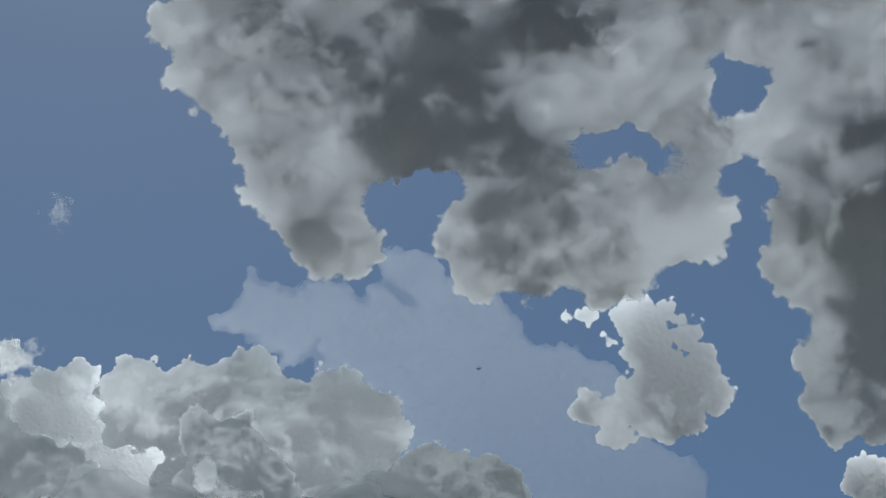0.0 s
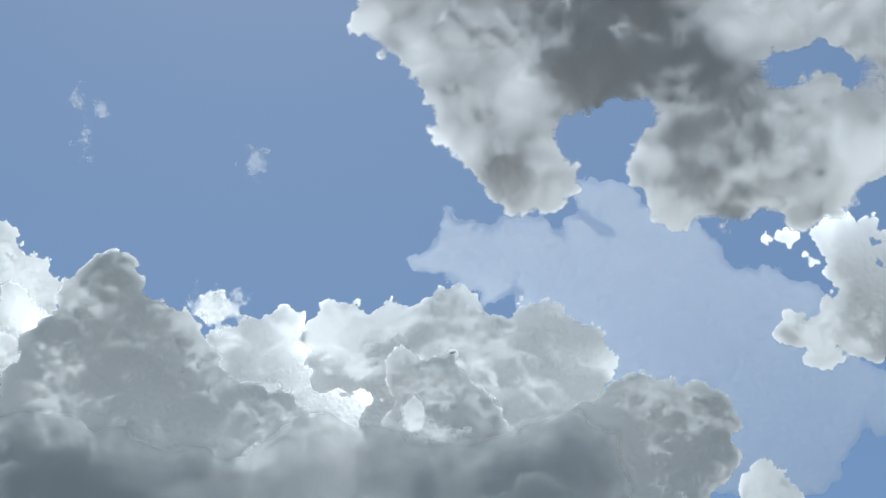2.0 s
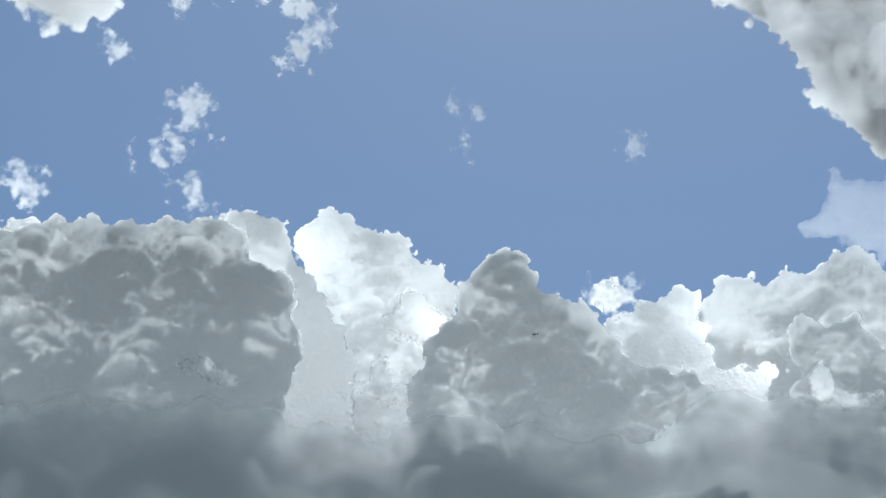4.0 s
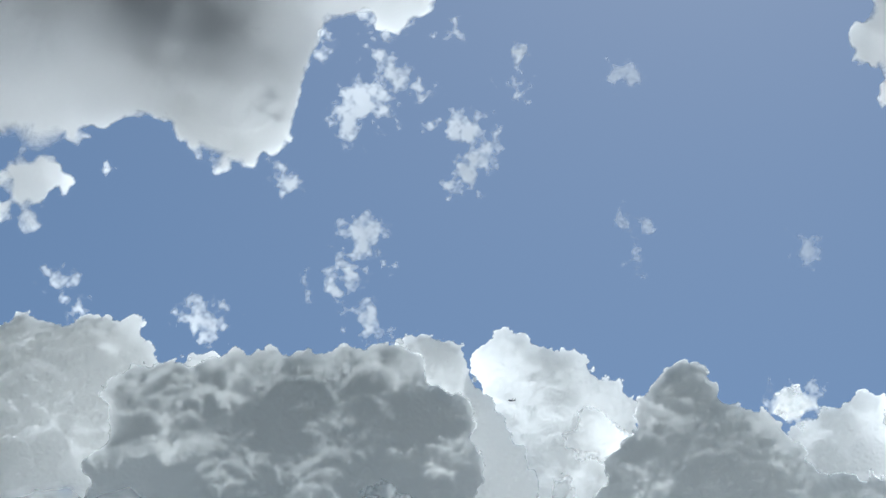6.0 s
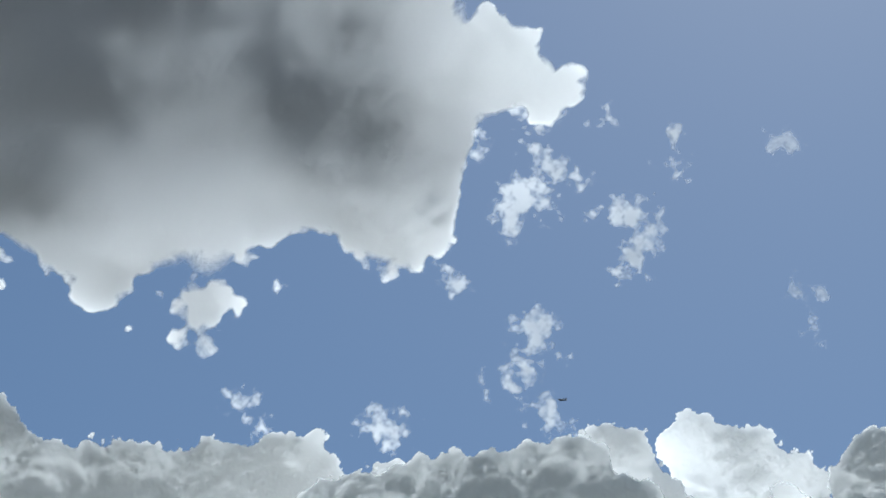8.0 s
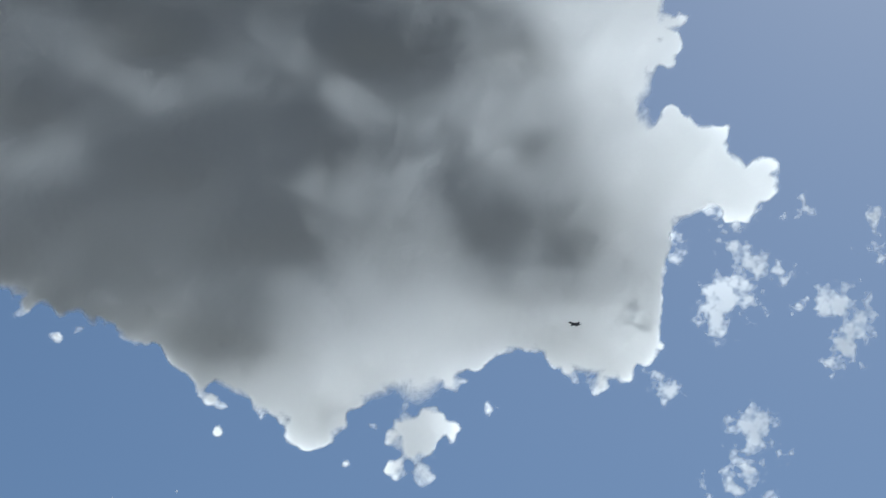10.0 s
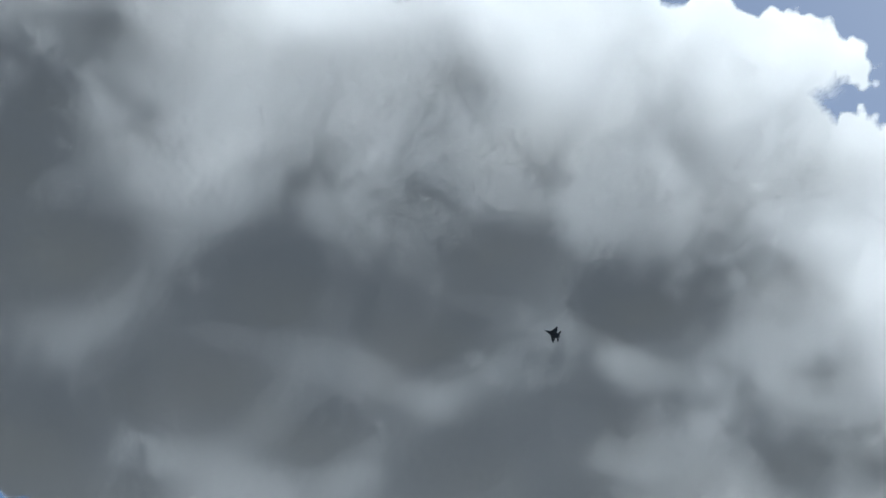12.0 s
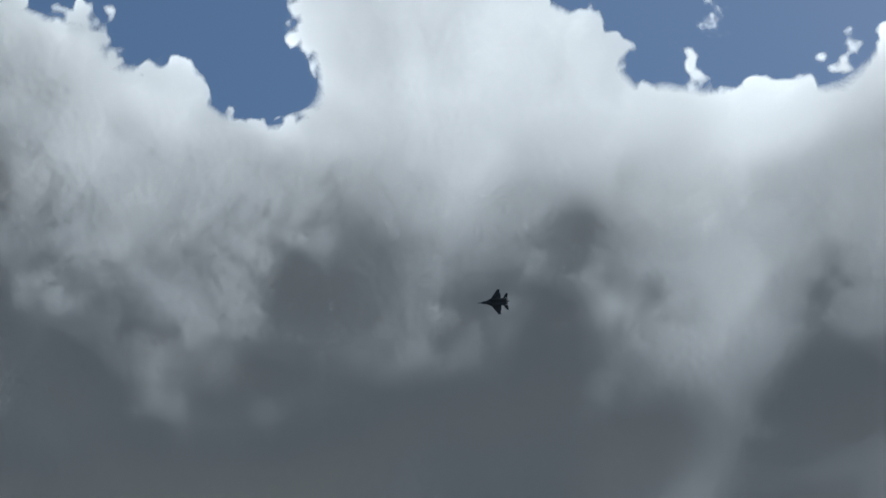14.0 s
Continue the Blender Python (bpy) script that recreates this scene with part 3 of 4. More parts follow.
storm += [
    (-24.3, 47.85, 2.3, 3.51, 0.42), (-25.14, 50.68, 2.52, 3.36, 0.5), (-27.47, 53.24, 2.74, 3.25, 0.6), (-23.38, 53.33, 1.6, 3.24, 0.36), (-21.82, 48.15, 1.2, 3.49, 0.118),
    (-21.77, 49.62, 1.2, 3.41, 0.174), (-31.57, 50.89, 2.98, 3.35, 1.1), (-32.81, 47.61, 2.98, 3.52, 1.6), (-36.25, 45.08, 2.98, 3.67, 1.3), (-35, 43.49, 1.61, 3.78, 0.6),
    (-39.93, 46.52, 3.43, 3.58, 2.2), (-41.85, 50.47, 3.43, 3.37, 1.8), (-46.13, 47.56, 3.43, 3.52, 2.3), (-48.55, 51.35, 3.43, 3.33, 2.5), (-51.33, 49.26, 3.43, 3.43, 2.4),
    (-38.35, 53.16, 2.74, 3.25, 1.5), (-43.6, 44.89, 2.3, 3.68, 2.2), (-40.73, 44.17, 1.83, 3.73, 1.6)]
storm += [
    (-44.57, 44.13, 1.37, 3.73, 1.5), (-43.24, 43.13, 1.04, 3.8, 0.7), (-39.49, 43.44, 1.37, 3.78, 0.9), (-37.86, 42.89, 1.15, 3.82, 0.4), (-50.47, 45.61, 1.37, 3.64, 1),
    (-48.45, 44.28, 1.15, 3.72, 0.8), (-46.76, 43.86, 0.8, 3.75, 0.6), (-49.18, 43.03, 1.37, 3.81, 0.8), (-48.83, 41.13, 1.26, 3.95, 0.6), (-47.67, 40, 0.7, 4.04, 0.174),
    (-48.32, 42.34, 1.15, 3.86, 0.45), (-49.18, 39.46, 1.37, 4.09, 0.4), (-45.77, 43.5, 1.15, 3.78, 1), (-43.14, 42.65, 1.04, 3.84, 0.6), (-41.13, 42.51, 1.04, 3.85, 0.5),
    (-39.36, 42.47, 0.91, 3.85, 0.5), (-52.35, 43.3, 2.3, 3.79, 0.8), (-51.38, 40.55, 2.3, 4, 0.8)]
storm += [
    (-53.84, 45.98, 2.74, 3.62, 2.2), (-20.55, 54.38, 0.79, 3.2, 0.018), (-22.25, 51.51, 0.79, 3.32, 0.032), (-20.93, 49.93, 0.79, 3.4, 0.012), (-19.07, 56.45, 1, 3.12, 0.012),
    (-21.89, 57.31, 1.5, 3.09, 0.032), (-24.8, 57.6, 1.29, 3.08, 0.054), (-27.59, 58.3, 1.4, 3.06, 0.054), (-29.43, 57.51, 1.79, 3.08, 0.174), (-33.69, 58.86, 1.6, 3.04, 0.118),
    (-25.51, 56.04, 2, 3.13, 0.089), (-23.59, 53.91, 1.7, 3.22, 0.174), (-28.97, 54.49, 2.3, 3.19, 0.5), (-31.29, 56.38, 2.3, 3.12, 0.5), (-40.08, 57.67, 2.52, 3.08, 0.7),
    (-37.26, 55.96, 2.52, 3.14, 0.8), (-43.14, 58.51, 1.2, 3.05, 0.3), (-46.37, 59.58, 1.4, 3.02, 0.174)]
storm += [
    (-48.16, 58.7, 1.37, 3.04, 0.7), (-52.59, 58.92, 2.3, 3.04, 0.5), (-58.6, 58.29, 2.52, 3.06, 0.7), (-44.84, 55.72, 1.2, 3.15, 0.3), (-51.12, 55.27, 1.83, 3.16, 0.45),
    (-52.87, 54.32, 1.37, 3.2, 0.4), (-47.08, 55, 1.37, 3.17, 0.9), (-55.99, 55.32, 2.3, 3.16, 0.55), (-60.38, 55.57, 2.74, 3.15, 1), (-57.66, 52.15, 3.21, 3.29, 2.5),
    (-54.05, 48.47, 2.98, 3.47, 2.5), (-57.68, 46.91, 2.3, 3.56, 1.5), (-53.39, 45.62, 1.37, 3.64, 0.5), (-62.53, 47.05, 2.3, 3.55, 2.2), (-63.87, 48.15, 2.3, 3.49, 2.2),
    (-64.15, 46.32, 2.06, 3.6, 2), (-74.56, 61.18, 1, 2.97, 0.071), (-71.32, 60.38, 1.1, 2.99, 0.071)]
storm += [
    (-72.73, 59.48, 2.06, 3.02, 0.6), (-67.43, 61.26, 1.4, 2.97, 0.071), (-65.24, 62.5, 1.6, 2.93, 0.054), (-62.16, 62.78, 1, 2.92, 0.054), (-56.85, 62.93, 0.76, 2.92, 0.032),
    (-62.18, 60.81, 1.6, 2.98, 0.071), (-58.89, 61.04, 1.1, 2.97, 0.054), (-55.54, 61.19, 1.1, 2.97, 0.032), (-52.52, 61.98, 0.72, 2.95, 0.018), (-52.14, 60.93, 1, 2.97, 0.018),
    (-48.8, 60.75, 0.79, 2.98, 0.012), (-47.13, 60.71, 0.79, 2.98, 0.012), (-45.49, 60.48, 0.79, 2.99, 0.012), (-43.5, 60.47, 0.68, 2.99, 0.012), (-41.66, 61.08, 0.68, 2.97, 0.012),
    (-41.08, 61.86, 0.32, 2.95, 0.012), (-39.52, 60.42, 0.63, 2.99, 0.012), (-39.23, 61.22, 0.24, 2.97, 0.012)]
storm += [
    (-37.21, 60.36, 0.84, 2.99, 0.012), (-36.25, 61, 0.6, 2.97, 0.012), (-32.58, 60.86, 0.72, 2.98, 0.012), (-33.05, 60.01, 1.2, 3, 0.012), (-31.04, 60.04, 0.63, 3, 0.018),
    (-29.05, 59.03, 0.79, 3.03, 0.012), (-26.93, 58.37, 0.79, 3.05, 0.012), (-25.49, 58.58, 0.72, 3.05, 0.012), (-48.87, 59.77, 1.2, 3.01, 0.032), (-45.66, 59.51, 1.1, 3.02, 0.071),
    (-52.11, 59.62, 1.6, 3.01, 0.118), (-42.47, 59.33, 1.5, 3.02, 0.3), (-37.66, 59.25, 1.4, 3.03, 0.032), (-33.11, 58.68, 1.5, 3.04, 0.071), (-28.88, 57.81, 1.4, 3.07, 0.032),
    (-56.96, 59.66, 1.6, 3.01, 0.238), (-61.68, 59.21, 1.79, 3.03, 0.3), (-65.93, 59.45, 1.6, 3.02, 0.089)]
storm += [
    (-67.61, 58.25, 2.06, 3.06, 0.4), (-70.67, 58.14, 2.06, 3.06, 0.6), (-70.79, 56.11, 2.74, 3.13, 0.5), (-66.6, 55.89, 2.98, 3.14, 0.5), (-69.3, 53.03, 2.98, 3.25, 1),
    (-65.69, 53.53, 2.98, 3.23, 1.6), (-67.18, 50.39, 2.98, 3.38, 2.8), (-63.41, 50.52, 2.98, 3.37, 2.6), (-66.96, 63.79, 1.79, 2.9, 0.071), (-60.81, 64.18, 1.2, 2.89, 0.039),
    (-57.43, 64.04, 0.79, 2.89, 0.032), (-92.86, 62.2, 0.9, 2.94, 0.054), (-90.43, 62.77, 1, 2.92, 0.039), (-88.45, 62.48, 0.84, 2.93, 0.032), (-86.25, 62.35, 0.76, 2.94, 0.039),
    (-83.95, 61.95, 0.76, 2.95, 0.039), (-81.76, 61.68, 0.76, 2.95, 0.039), (-80.78, 62.33, 0.35, 2.94, 0.032)]
storm += [
    (-78.57, 61.35, 0.76, 2.96, 0.039), (-76.17, 61.24, 0.76, 2.97, 0.039), (-74.13, 61.25, 0.68, 2.97, 0.039), (-72.1, 61.22, 0.79, 2.97, 0.039), (-70.74, 61.32, 0.72, 2.96, 0.039),
    (-90.77, 60.7, 1.89, 2.98, 0.238), (-86.08, 60.71, 1.6, 2.98, 0.118), (-81.55, 60.21, 1.7, 3, 0.174), (-77.53, 59.86, 1.7, 3.01, 0.3), (-73.95, 59.86, 1.6, 3.01, 0.35),
    (-71.03, 60.09, 1.4, 3, 0.3), (-89.36, 58.41, 2.3, 3.05, 0.4), (-83.61, 58.85, 2, 3.04, 0.3), (-86.21, 56.38, 2.52, 3.12, 0.6), (-80.75, 57.82, 2.52, 3.07, 0.6),
    (-76.97, 57.27, 2.3, 3.09, 0.8), (-80.8, 55.02, 2.52, 3.17, 0.8), (-85.17, 53.22, 3.21, 3.25, 1.8)]
storm += [
    (-76.45, 54.52, 2.98, 3.19, 1.8), (-81.13, 51.4, 3.21, 3.33, 2.6), (-85.65, 50.39, 2.98, 3.38, 2.8), (-75.98, 51.62, 3.21, 3.32, 2.8), (-72.1, 52.24, 2.98, 3.29, 2.8),
    (-72.43, 57.12, 2.52, 3.1, 0.65), (-74.08, 58.39, 2.06, 3.05, 0.45), (-58.86, 62.13, 1.2, 2.94, 0.039), (-54.62, 61.4, 1, 2.96, 0.032), (-52.32, 61.79, 0.79, 2.95, 0.032),
    (-50.79, 60.82, 0.9, 2.98, 0.032), (-48.46, 60.72, 0.9, 2.98, 0.032), (-45.92, 60.44, 1, 2.99, 0.032), (-42.95, 60.71, 0.79, 2.98, 0.032), (-41.59, 61.46, 0.6, 2.96, 0.032),
    (-60.4, 64.04, 1.2, 2.89, 0.054), (-57.13, 63.8, 1, 2.9, 0.054), (-56.55, 62.59, 0.79, 2.93, 0.039)]
storm += [
    (-63.66, 62.75, 1.2, 2.92, 0.071), (-65.38, 52.99, 2.74, 3.26, 2.2), (-66.54, 55.48, 2.06, 3.16, 0.9), (-61.18, 53.58, 2.74, 3.23, 2.2), (-45.87, 56.83, 2, 3.11, 0.3),
    (-44.81, 57.47, 1.4, 3.08, 0.3), (-74.24, 64.41, 1.1, 2.88, 0.032), (-72.63, 63.32, 0.84, 2.91, 0.039), (-71.23, 64.32, 1.6, 2.88, 0.071), (-70.78, 62.38, 0.72, 2.93, 0.054),
    (-67.1, 64.31, 1.79, 2.89, 0.089), (-68.67, 62.38, 1.5, 2.93, 0.118), (-94.12, 58.05, 3.43, 3.06, 1), (-91.3, 53.56, 3.43, 3.23, 2), (-89.39, 49.8, 3.43, 3.4, 2.5),
    (-95.58, 60.82, 2, 2.98, 0.3), (-73.34, 66.21, 1.79, 2.84, 0.071), (-65.31, 66.21, 2, 2.84, 0.071)]
BANK = dict(size=60.0, warp=0.10, torn=0.13, edge=17.0, deep=4.8, least=0.4, soft=5.0, join=9.0, blend=16.0, lumps=0.42, gain=0.72, heaps=0.3, fading=6.0, steep=1.5, lobes=0.85, cap=8.5, fill=16.0,
            kind="cumulus cloud", group="clouds of the bank")
cloud("cumulus_cloud", far_crest, 2.6, CUMULUS, "grey cumulus with a bright knobbly crest", 13, **BANK)
cloud("cumulus_cloud", middle_lobe, 2.6, CUMULUS, "grey cumulus lobe with a slanting bright rim", 14, **BANK)
cloud("cumulus_cloud", pale_lobe, 2.5, CUMULUS, "small pale cumulus lobe before the bank", 15, **dict(BANK, soft=30))
cloud("cumulus_cloud", right_crest, 2.6, CUMULUS, "blue-grey cumulus with a bright crest, fading into haze", 16, **dict(BANK, fading=16.0))
cloud("cumulus_cloud", right_foot, 2.6, CUMULUS, "small white cumulus heads low over the haze", 17, **BANK)
cloud("cumulus_cloud", bright_middle, 2.6, CUMULUS, "bright white cumulus behind a darker head", 18, **BANK)
cloud("cumulus_cloud", dark_head, 2.6, CUMULUS, "dark grey cumulus tower with bright-rimmed head", 19, **BANK)
cloud("cumulus_cloud", dark_shred, 2.6, CUMULUS, "flat dark grey cumulus shred under the bank", 20, **dict(BANK, soft=18))
cloud("cumulus_cloud", left_back, 2.6, CUMULUS, "white cumulus heads heaped behind the bank", 21, **BANK)
cloud("cumulus_cloud", left_lobe, 2.5, CUMULUS, "small bright cumulus lobe before white heads", 22, **dict(BANK, soft=20))
cloud("cumulus_cloud", low_lobe, 2.5, CUMULUS, "small bright cumulus lobe low in the bank", 27, **dict(BANK, soft=30))
cloud("cumulus_cloud", left_head, 2.6, CUMULUS, "round white cumulus head above a darker cloud", 24, **BANK)
cloud("cumulus_cloud", left_dark, 2.6, CUMULUS, "broad dark-based cumulus with a white top", 25, **BANK)
cloud("cumulus_cloud", bright_lobe, 2.5, CUMULUS, "small bright shred before a dark cloud base", 26, **dict(BANK, soft=30))
cloud("cumulus_cloud", west_bank, 2.6, CUMULUS, "long pale grey cumulus with white knobbly tops", 28, **BANK)
low = [(a, 28.3 + 0.25 * math.sin(0.7 * a), 3.2, 3.1, 1.1) for a in range(-52, 12, 2)]
cloud("haze_bank", low, 6, LOW_HAZE, "smooth blue-grey haze under the cumulus bank", 30, size=90.0, warp=0.12, torn=0.06, puffy=False, edge=40.0, deep=3.5,
      least=0.5, soft=80.0, lumps=0.25, lump=220.0, heaps=0.0, billow=0, blend=40.0, kind="haze bank")
low = [(a, 28.9 + 0.3 * math.sin(a), 2.9, 4.92, 3.0) for a in range(-44, 14, 2)]
cloud("haze_bank", low, 7, LOW_HAZE, "pale grey haze far behind the cumulus bank", 35, size=120.0, warp=0.1, torn=0.08, edge=60.0, deep=4.0,
      least=0.5, soft=40.0, lumps=0.4, heaps=0.0, billow=0, blend=40.0, kind="haze bank")
cloud("cumulus_cloud", pale_cloud, 5, HAZY, "large pale grey-blue cloud with a pointed end", 31, **dict(BANK, soft=9, deep=9, cap=9, torn=0.1, warp=0.06, steep=1.2, lobes=0.6, fading=0))
cloud("torn_cloud", small_torn, 3.5, TORN, "small ragged white cloud", 32, size=60.0, warp=0.2, torn=0.16, edge=25.0, deep=5.0, least=0.5, soft=10.0, lobes=0.6,
      lumps=0.5, kind="torn cloud")
cloud("torn_cloud", broken, 4, TORN, "broken white cloud with dark grey hearts and blue gaps", 33, size=95.0, warp=0.12, torn=0.13, puffy=False,
      join=11.0, blend=24.0, edge=26.0, deep=8.0, cap=15.0, lobes=0.5, least=0.6, soft=20.0, lumps=0.42, lump=110.0, gain=0.76, heaps=0.1, fill=38.0, steep=1.3,
      kind="torn cloud")
cloud("storm_cloud", storm, 5, STORM, "wide dark grey cloud with glowing white edge", 34, size=120.0, warp=0.12, torn=0.15, puffy=False,
      join=12.0, blend=50.0, edge=34.0, deep=10.0, cap=30.0, least=0.5, soft=24.0, lumps=0.23, lump=230.0, gain=0.74, heaps=0.0, fill=65.0, steep=1.4,
      kind="storm cloud")


# ---- loose shreds ----
def wisp(puffs, seed, label="thin torn white cloud shred in blue sky", warp=0.4, faint=False):
    cloud("cloud_wisp", puffs, 2.2, FAINT if faint else WISP, label, seed, size=26.0, warp=0.8 * warp, torn=0.35, puffy=False, join=5.0, edge=10.0, deep=1.5, least=0.5,
          soft=36.0, heaps=0.2, lumps=0.4, billow=0, solid=False, kind="cloud wisp", group="cloud wisps")


wisp([(-11.1, 44.8, 0.4, 4.20, 0.5), (-10.9, 44.4, 0.4, 4.20, 0.5), (-11.1, 43.9, 0.4, 4.20, 0.5), (-10.9, 43.5, 0.3, 4.20, 0.5)], 40)
wisp([(-14.0, 42.8, 0.4, 4.20, 0.5), (-13.2, 42.6, 0.7, 4.20, 0.5), (-12.8, 41.9, 0.7, 4.20, 0.5), (-13.1, 41.2, 0.6, 4.20, 0.5),
        (-13.7, 40.9, 0.4, 4.20, 0.5)], 41)
wisp([(-6.8, 44.1, 0.6, 4.20, 0.5)], 42, warp=0.2, faint=True)
wisp([(-7.1, 39.8, 0.4, 4.10, 0.5), (-6.4, 39.8, 0.5, 4.10, 0.5), (-6.7, 38.6, 0.3, 4.10, 0.5)], 43, faint=True)
wisp([(-0.5, 38.6, 0.6, 4.10, 0.5)], 44, warp=0.2, faint=True)
wisp([(-16.7, 39.5, 0.6, 4.10, 0.5), (-17.0, 39.1, 0.8, 4.10, 0.5), (-17.2, 38.7, 0.5, 4.10, 0.5)], 45)
wisp([(-18.6, 37.8, 0.3, 4.10, 0.5), (-17.7, 38.0, 0.5, 4.10, 0.5), (-17.2, 38.2, 0.5, 4.10, 0.5), (-15.9, 38.6, 0.3, 4.10, 0.5)], 46)
wisp([(-17.2, 37.0, 0.3, 4.10, 0.5), (-16.6, 37.1, 0.5, 4.10, 0.5), (-16.5, 36.8, 0.6, 4.10, 0.5), (-16.0, 36.5, 0.3, 4.10, 0.5)], 47)
wisp([(-22.9, 36.8, 0.5, 4.10, 0.5), (-22.4, 36.5, 0.7, 4.10, 0.5), (-21.9, 36.5, 0.4, 4.10, 0.5), (-22.0, 36.1, 0.4, 4.10, 0.5)], 48)
wisp([(-27.8, 37.0, 0.5, 4.10, 0.5), (-27.2, 36.7, 0.4, 4.10, 0.5), (-26.6, 36.3, 0.4, 4.10, 0.5)], 49)
wisp([(-17.9, 43.1, 0.6, 4.20, 0.5), (-17.2, 43.2, 0.8, 4.20, 0.5), (-16.6, 42.9, 0.6, 4.20, 0.5), (-17.7, 42.4, 0.5, 4.20, 0.5)], 50)
wisp([(-16.8, 45.0, 0.5, 4.20, 0.5), (-16.5, 44.5, 0.5, 4.20, 0.5), (-16.2, 44.0, 0.4, 4.20, 0.5), (-16.0, 43.7, 0.3, 4.20, 0.5)], 51)
wisp([(-13.7, 45.5, 0.4, 4.20, 0.5), (-14.0, 45.2, 0.3, 4.20, 0.5)], 52)
wisp([(-19.2, 44.9, 0.5, 4.20, 0.5), (-19.1, 44.3, 0.4, 4.20, 0.5)], 53)
wisp([(-20.2, 40.9, 0.4, 4.20, 0.5), (-19.8, 40.6, 0.4, 4.20, 0.5), (-19.4, 40.5, 0.3, 4.20, 0.5)], 54)
wisp([(-16.3, 46.1, 0.9, 4.20, 0.5), (-16.8, 46.3, 0.8, 4.20, 0.5), (-15.8, 45.7, 0.5, 4.20, 0.5)], 55)
wisp([(-14.7, 43.7, 0.4, 4.20, 0.5), (-15.2, 43.9, 0.3, 4.20, 0.5)], 56)
wisp([(-1.8, 34.5, 0.6, 4.10, 0.5), (-1.1, 34.4, 0.7, 4.10, 0.5)], 57, warp=0.2)
wisp([(-48.5, 63.3, 0.3, 3.20, 0.5), (-48.7, 62.8, 0.2, 3.20, 0.5)], 58)


# ---- the aircraft ----
def paint(name, dark, light, rough=0.4, metal=0.0, scale=0.6):
    m, nodes, links, b = material(name)
    n = noise_node(nodes, links, scale, 7.0, 0.6)
    r = ramp(nodes, links, n.outputs[0], [(0.35, dark), (0.65, light)])
    links.new(r.outputs[0], b.inputs["Base Color"])
    g = ramp(nodes, links, noise_node(nodes, links, scale * 6).outputs[0], [(0.3, rough - 0.1), (0.7, rough + 0.12)])
    links.new(g.outputs[0], b.inputs["Roughness"])
    b.inputs["Metallic"].default_value = metal
    b.inputs["Specular IOR Level"].default_value = 0.3
    return m


SKIN = paint("grey_blue_paint", (0.03, 0.036, 0.046), (0.05, 0.058, 0.072), 0.7)
RADOME = paint("radome_paint", (0.30, 0.31, 0.32), (0.38, 0.39, 0.4), 0.5)
METAL = paint("burnt_metal", (0.09, 0.08, 0.075), (0.2, 0.18, 0.16), 0.45, 0.9, 2.0)
# Near-black for the closed intake and exhaust mouths: painted shade of hollow ducts.
DARK = paint("duct_shade", (0.01, 0.01, 0.011), (0.02, 0.02, 0.021), 0.7)
GLASS, _n, _l, _b = material("tinted_canopy")
_b.inputs["Base Color"].default_value = (0.03, 0.04, 0.05, 1)
_b.inputs["Roughness"].default_value = 0.05
_b.inputs["Coat Weight"].default_value = 1.0


def part(name, bm, mat, parent, label=""):
    bmesh.ops.recalc_face_normals(bm, faces=bm.faces)
    me = bpy.data.meshes.new(name)
    bm.to_mesh(me)
    bm.free()
    me.materials.append(mat)
    for p in me.polygons:
        p.use_smooth = True
    me.set_sharp_from_angle(angle=radians(40))
    ob = new(name, me)
    ob.parent = parent
    return tagged(ob, label)


def loft(rings, sides=20, power=2.0):
    """A body along x from rings (x, y, z, half width, half height), with rounded-box sections for a power over 2."""
    bm = bmesh.new()
    loops = []
    for x, y, z, w, h in rings:
        loop = []
        for k in range(sides):
            a = 2 * math.pi * k / sides
            c, s = math.cos(a), math.sin(a)
            loop.append(bm.verts.new((x, y + w * math.copysign(abs(c) ** (2 / power), c),
                                      z + h * math.copysign(abs(s) ** (2 / power), s))))
        loops.append(loop)
    for a, b in zip(loops, loops[1:]):
        for k in range(sides):
            bm.faces.new((a[k], a[(k + 1) % sides], b[(k + 1) % sides], b[k]))
    bm.faces.new(loops[0])
    bm.faces.new(loops[-1][::-1])
    return bm


def foil(stations):
    """A wing from stations (leading x, y, z, chord, thickness): an aerofoil section at each."""
    bm = bmesh.new()
    outline = [(0.0, 0.0), (0.06, 0.5), (0.3, 1.0), (0.65, 0.6), (1.0, 0.04), (0.65, -0.45), (0.3, -0.7), (0.06, -0.4)]
    loops = [[bm.verts.new((x - u * c, y, z + v * t / 2)) for u, v in outline] for x, y, z, c, t in stations]
    n = len(outline)
    for a, b in zip(loops, loops[1:]):
        for k in range(n):
            bm.faces.new((a[k], a[(k + 1) % n], b[(k + 1) % n], b[k]))
    bm.faces.new(loops[0])
    bm.faces.new(loops[-1][::-1])
    return bm


def fin(stations):
    """An upright foil: stations (leading x, y, z, chord, thickness), the thickness along y."""
    bm = bmesh.new()
    outline = [(0.0, 0.0), (0.08, 0.6), (0.35, 1.0), (0.7, 0.6), (1.0, 0.05), (0.7, -0.6), (0.35, -1.0), (0.08, -0.6)]
    loops = [[bm.verts.new((x - u * c, y + v * t / 2, z)) for u, v in outline] for x, y, z, c, t in stations]
    n = len(outline)
    for a, b in zip(loops, loops[1:]):
        for k in range(n):
            bm.faces.new((a[k], a[(k + 1) % n], b[(k + 1) % n], b[k]))
    bm.faces.new(loops[0])
    bm.faces.new(loops[-1][::-1])
    return bm


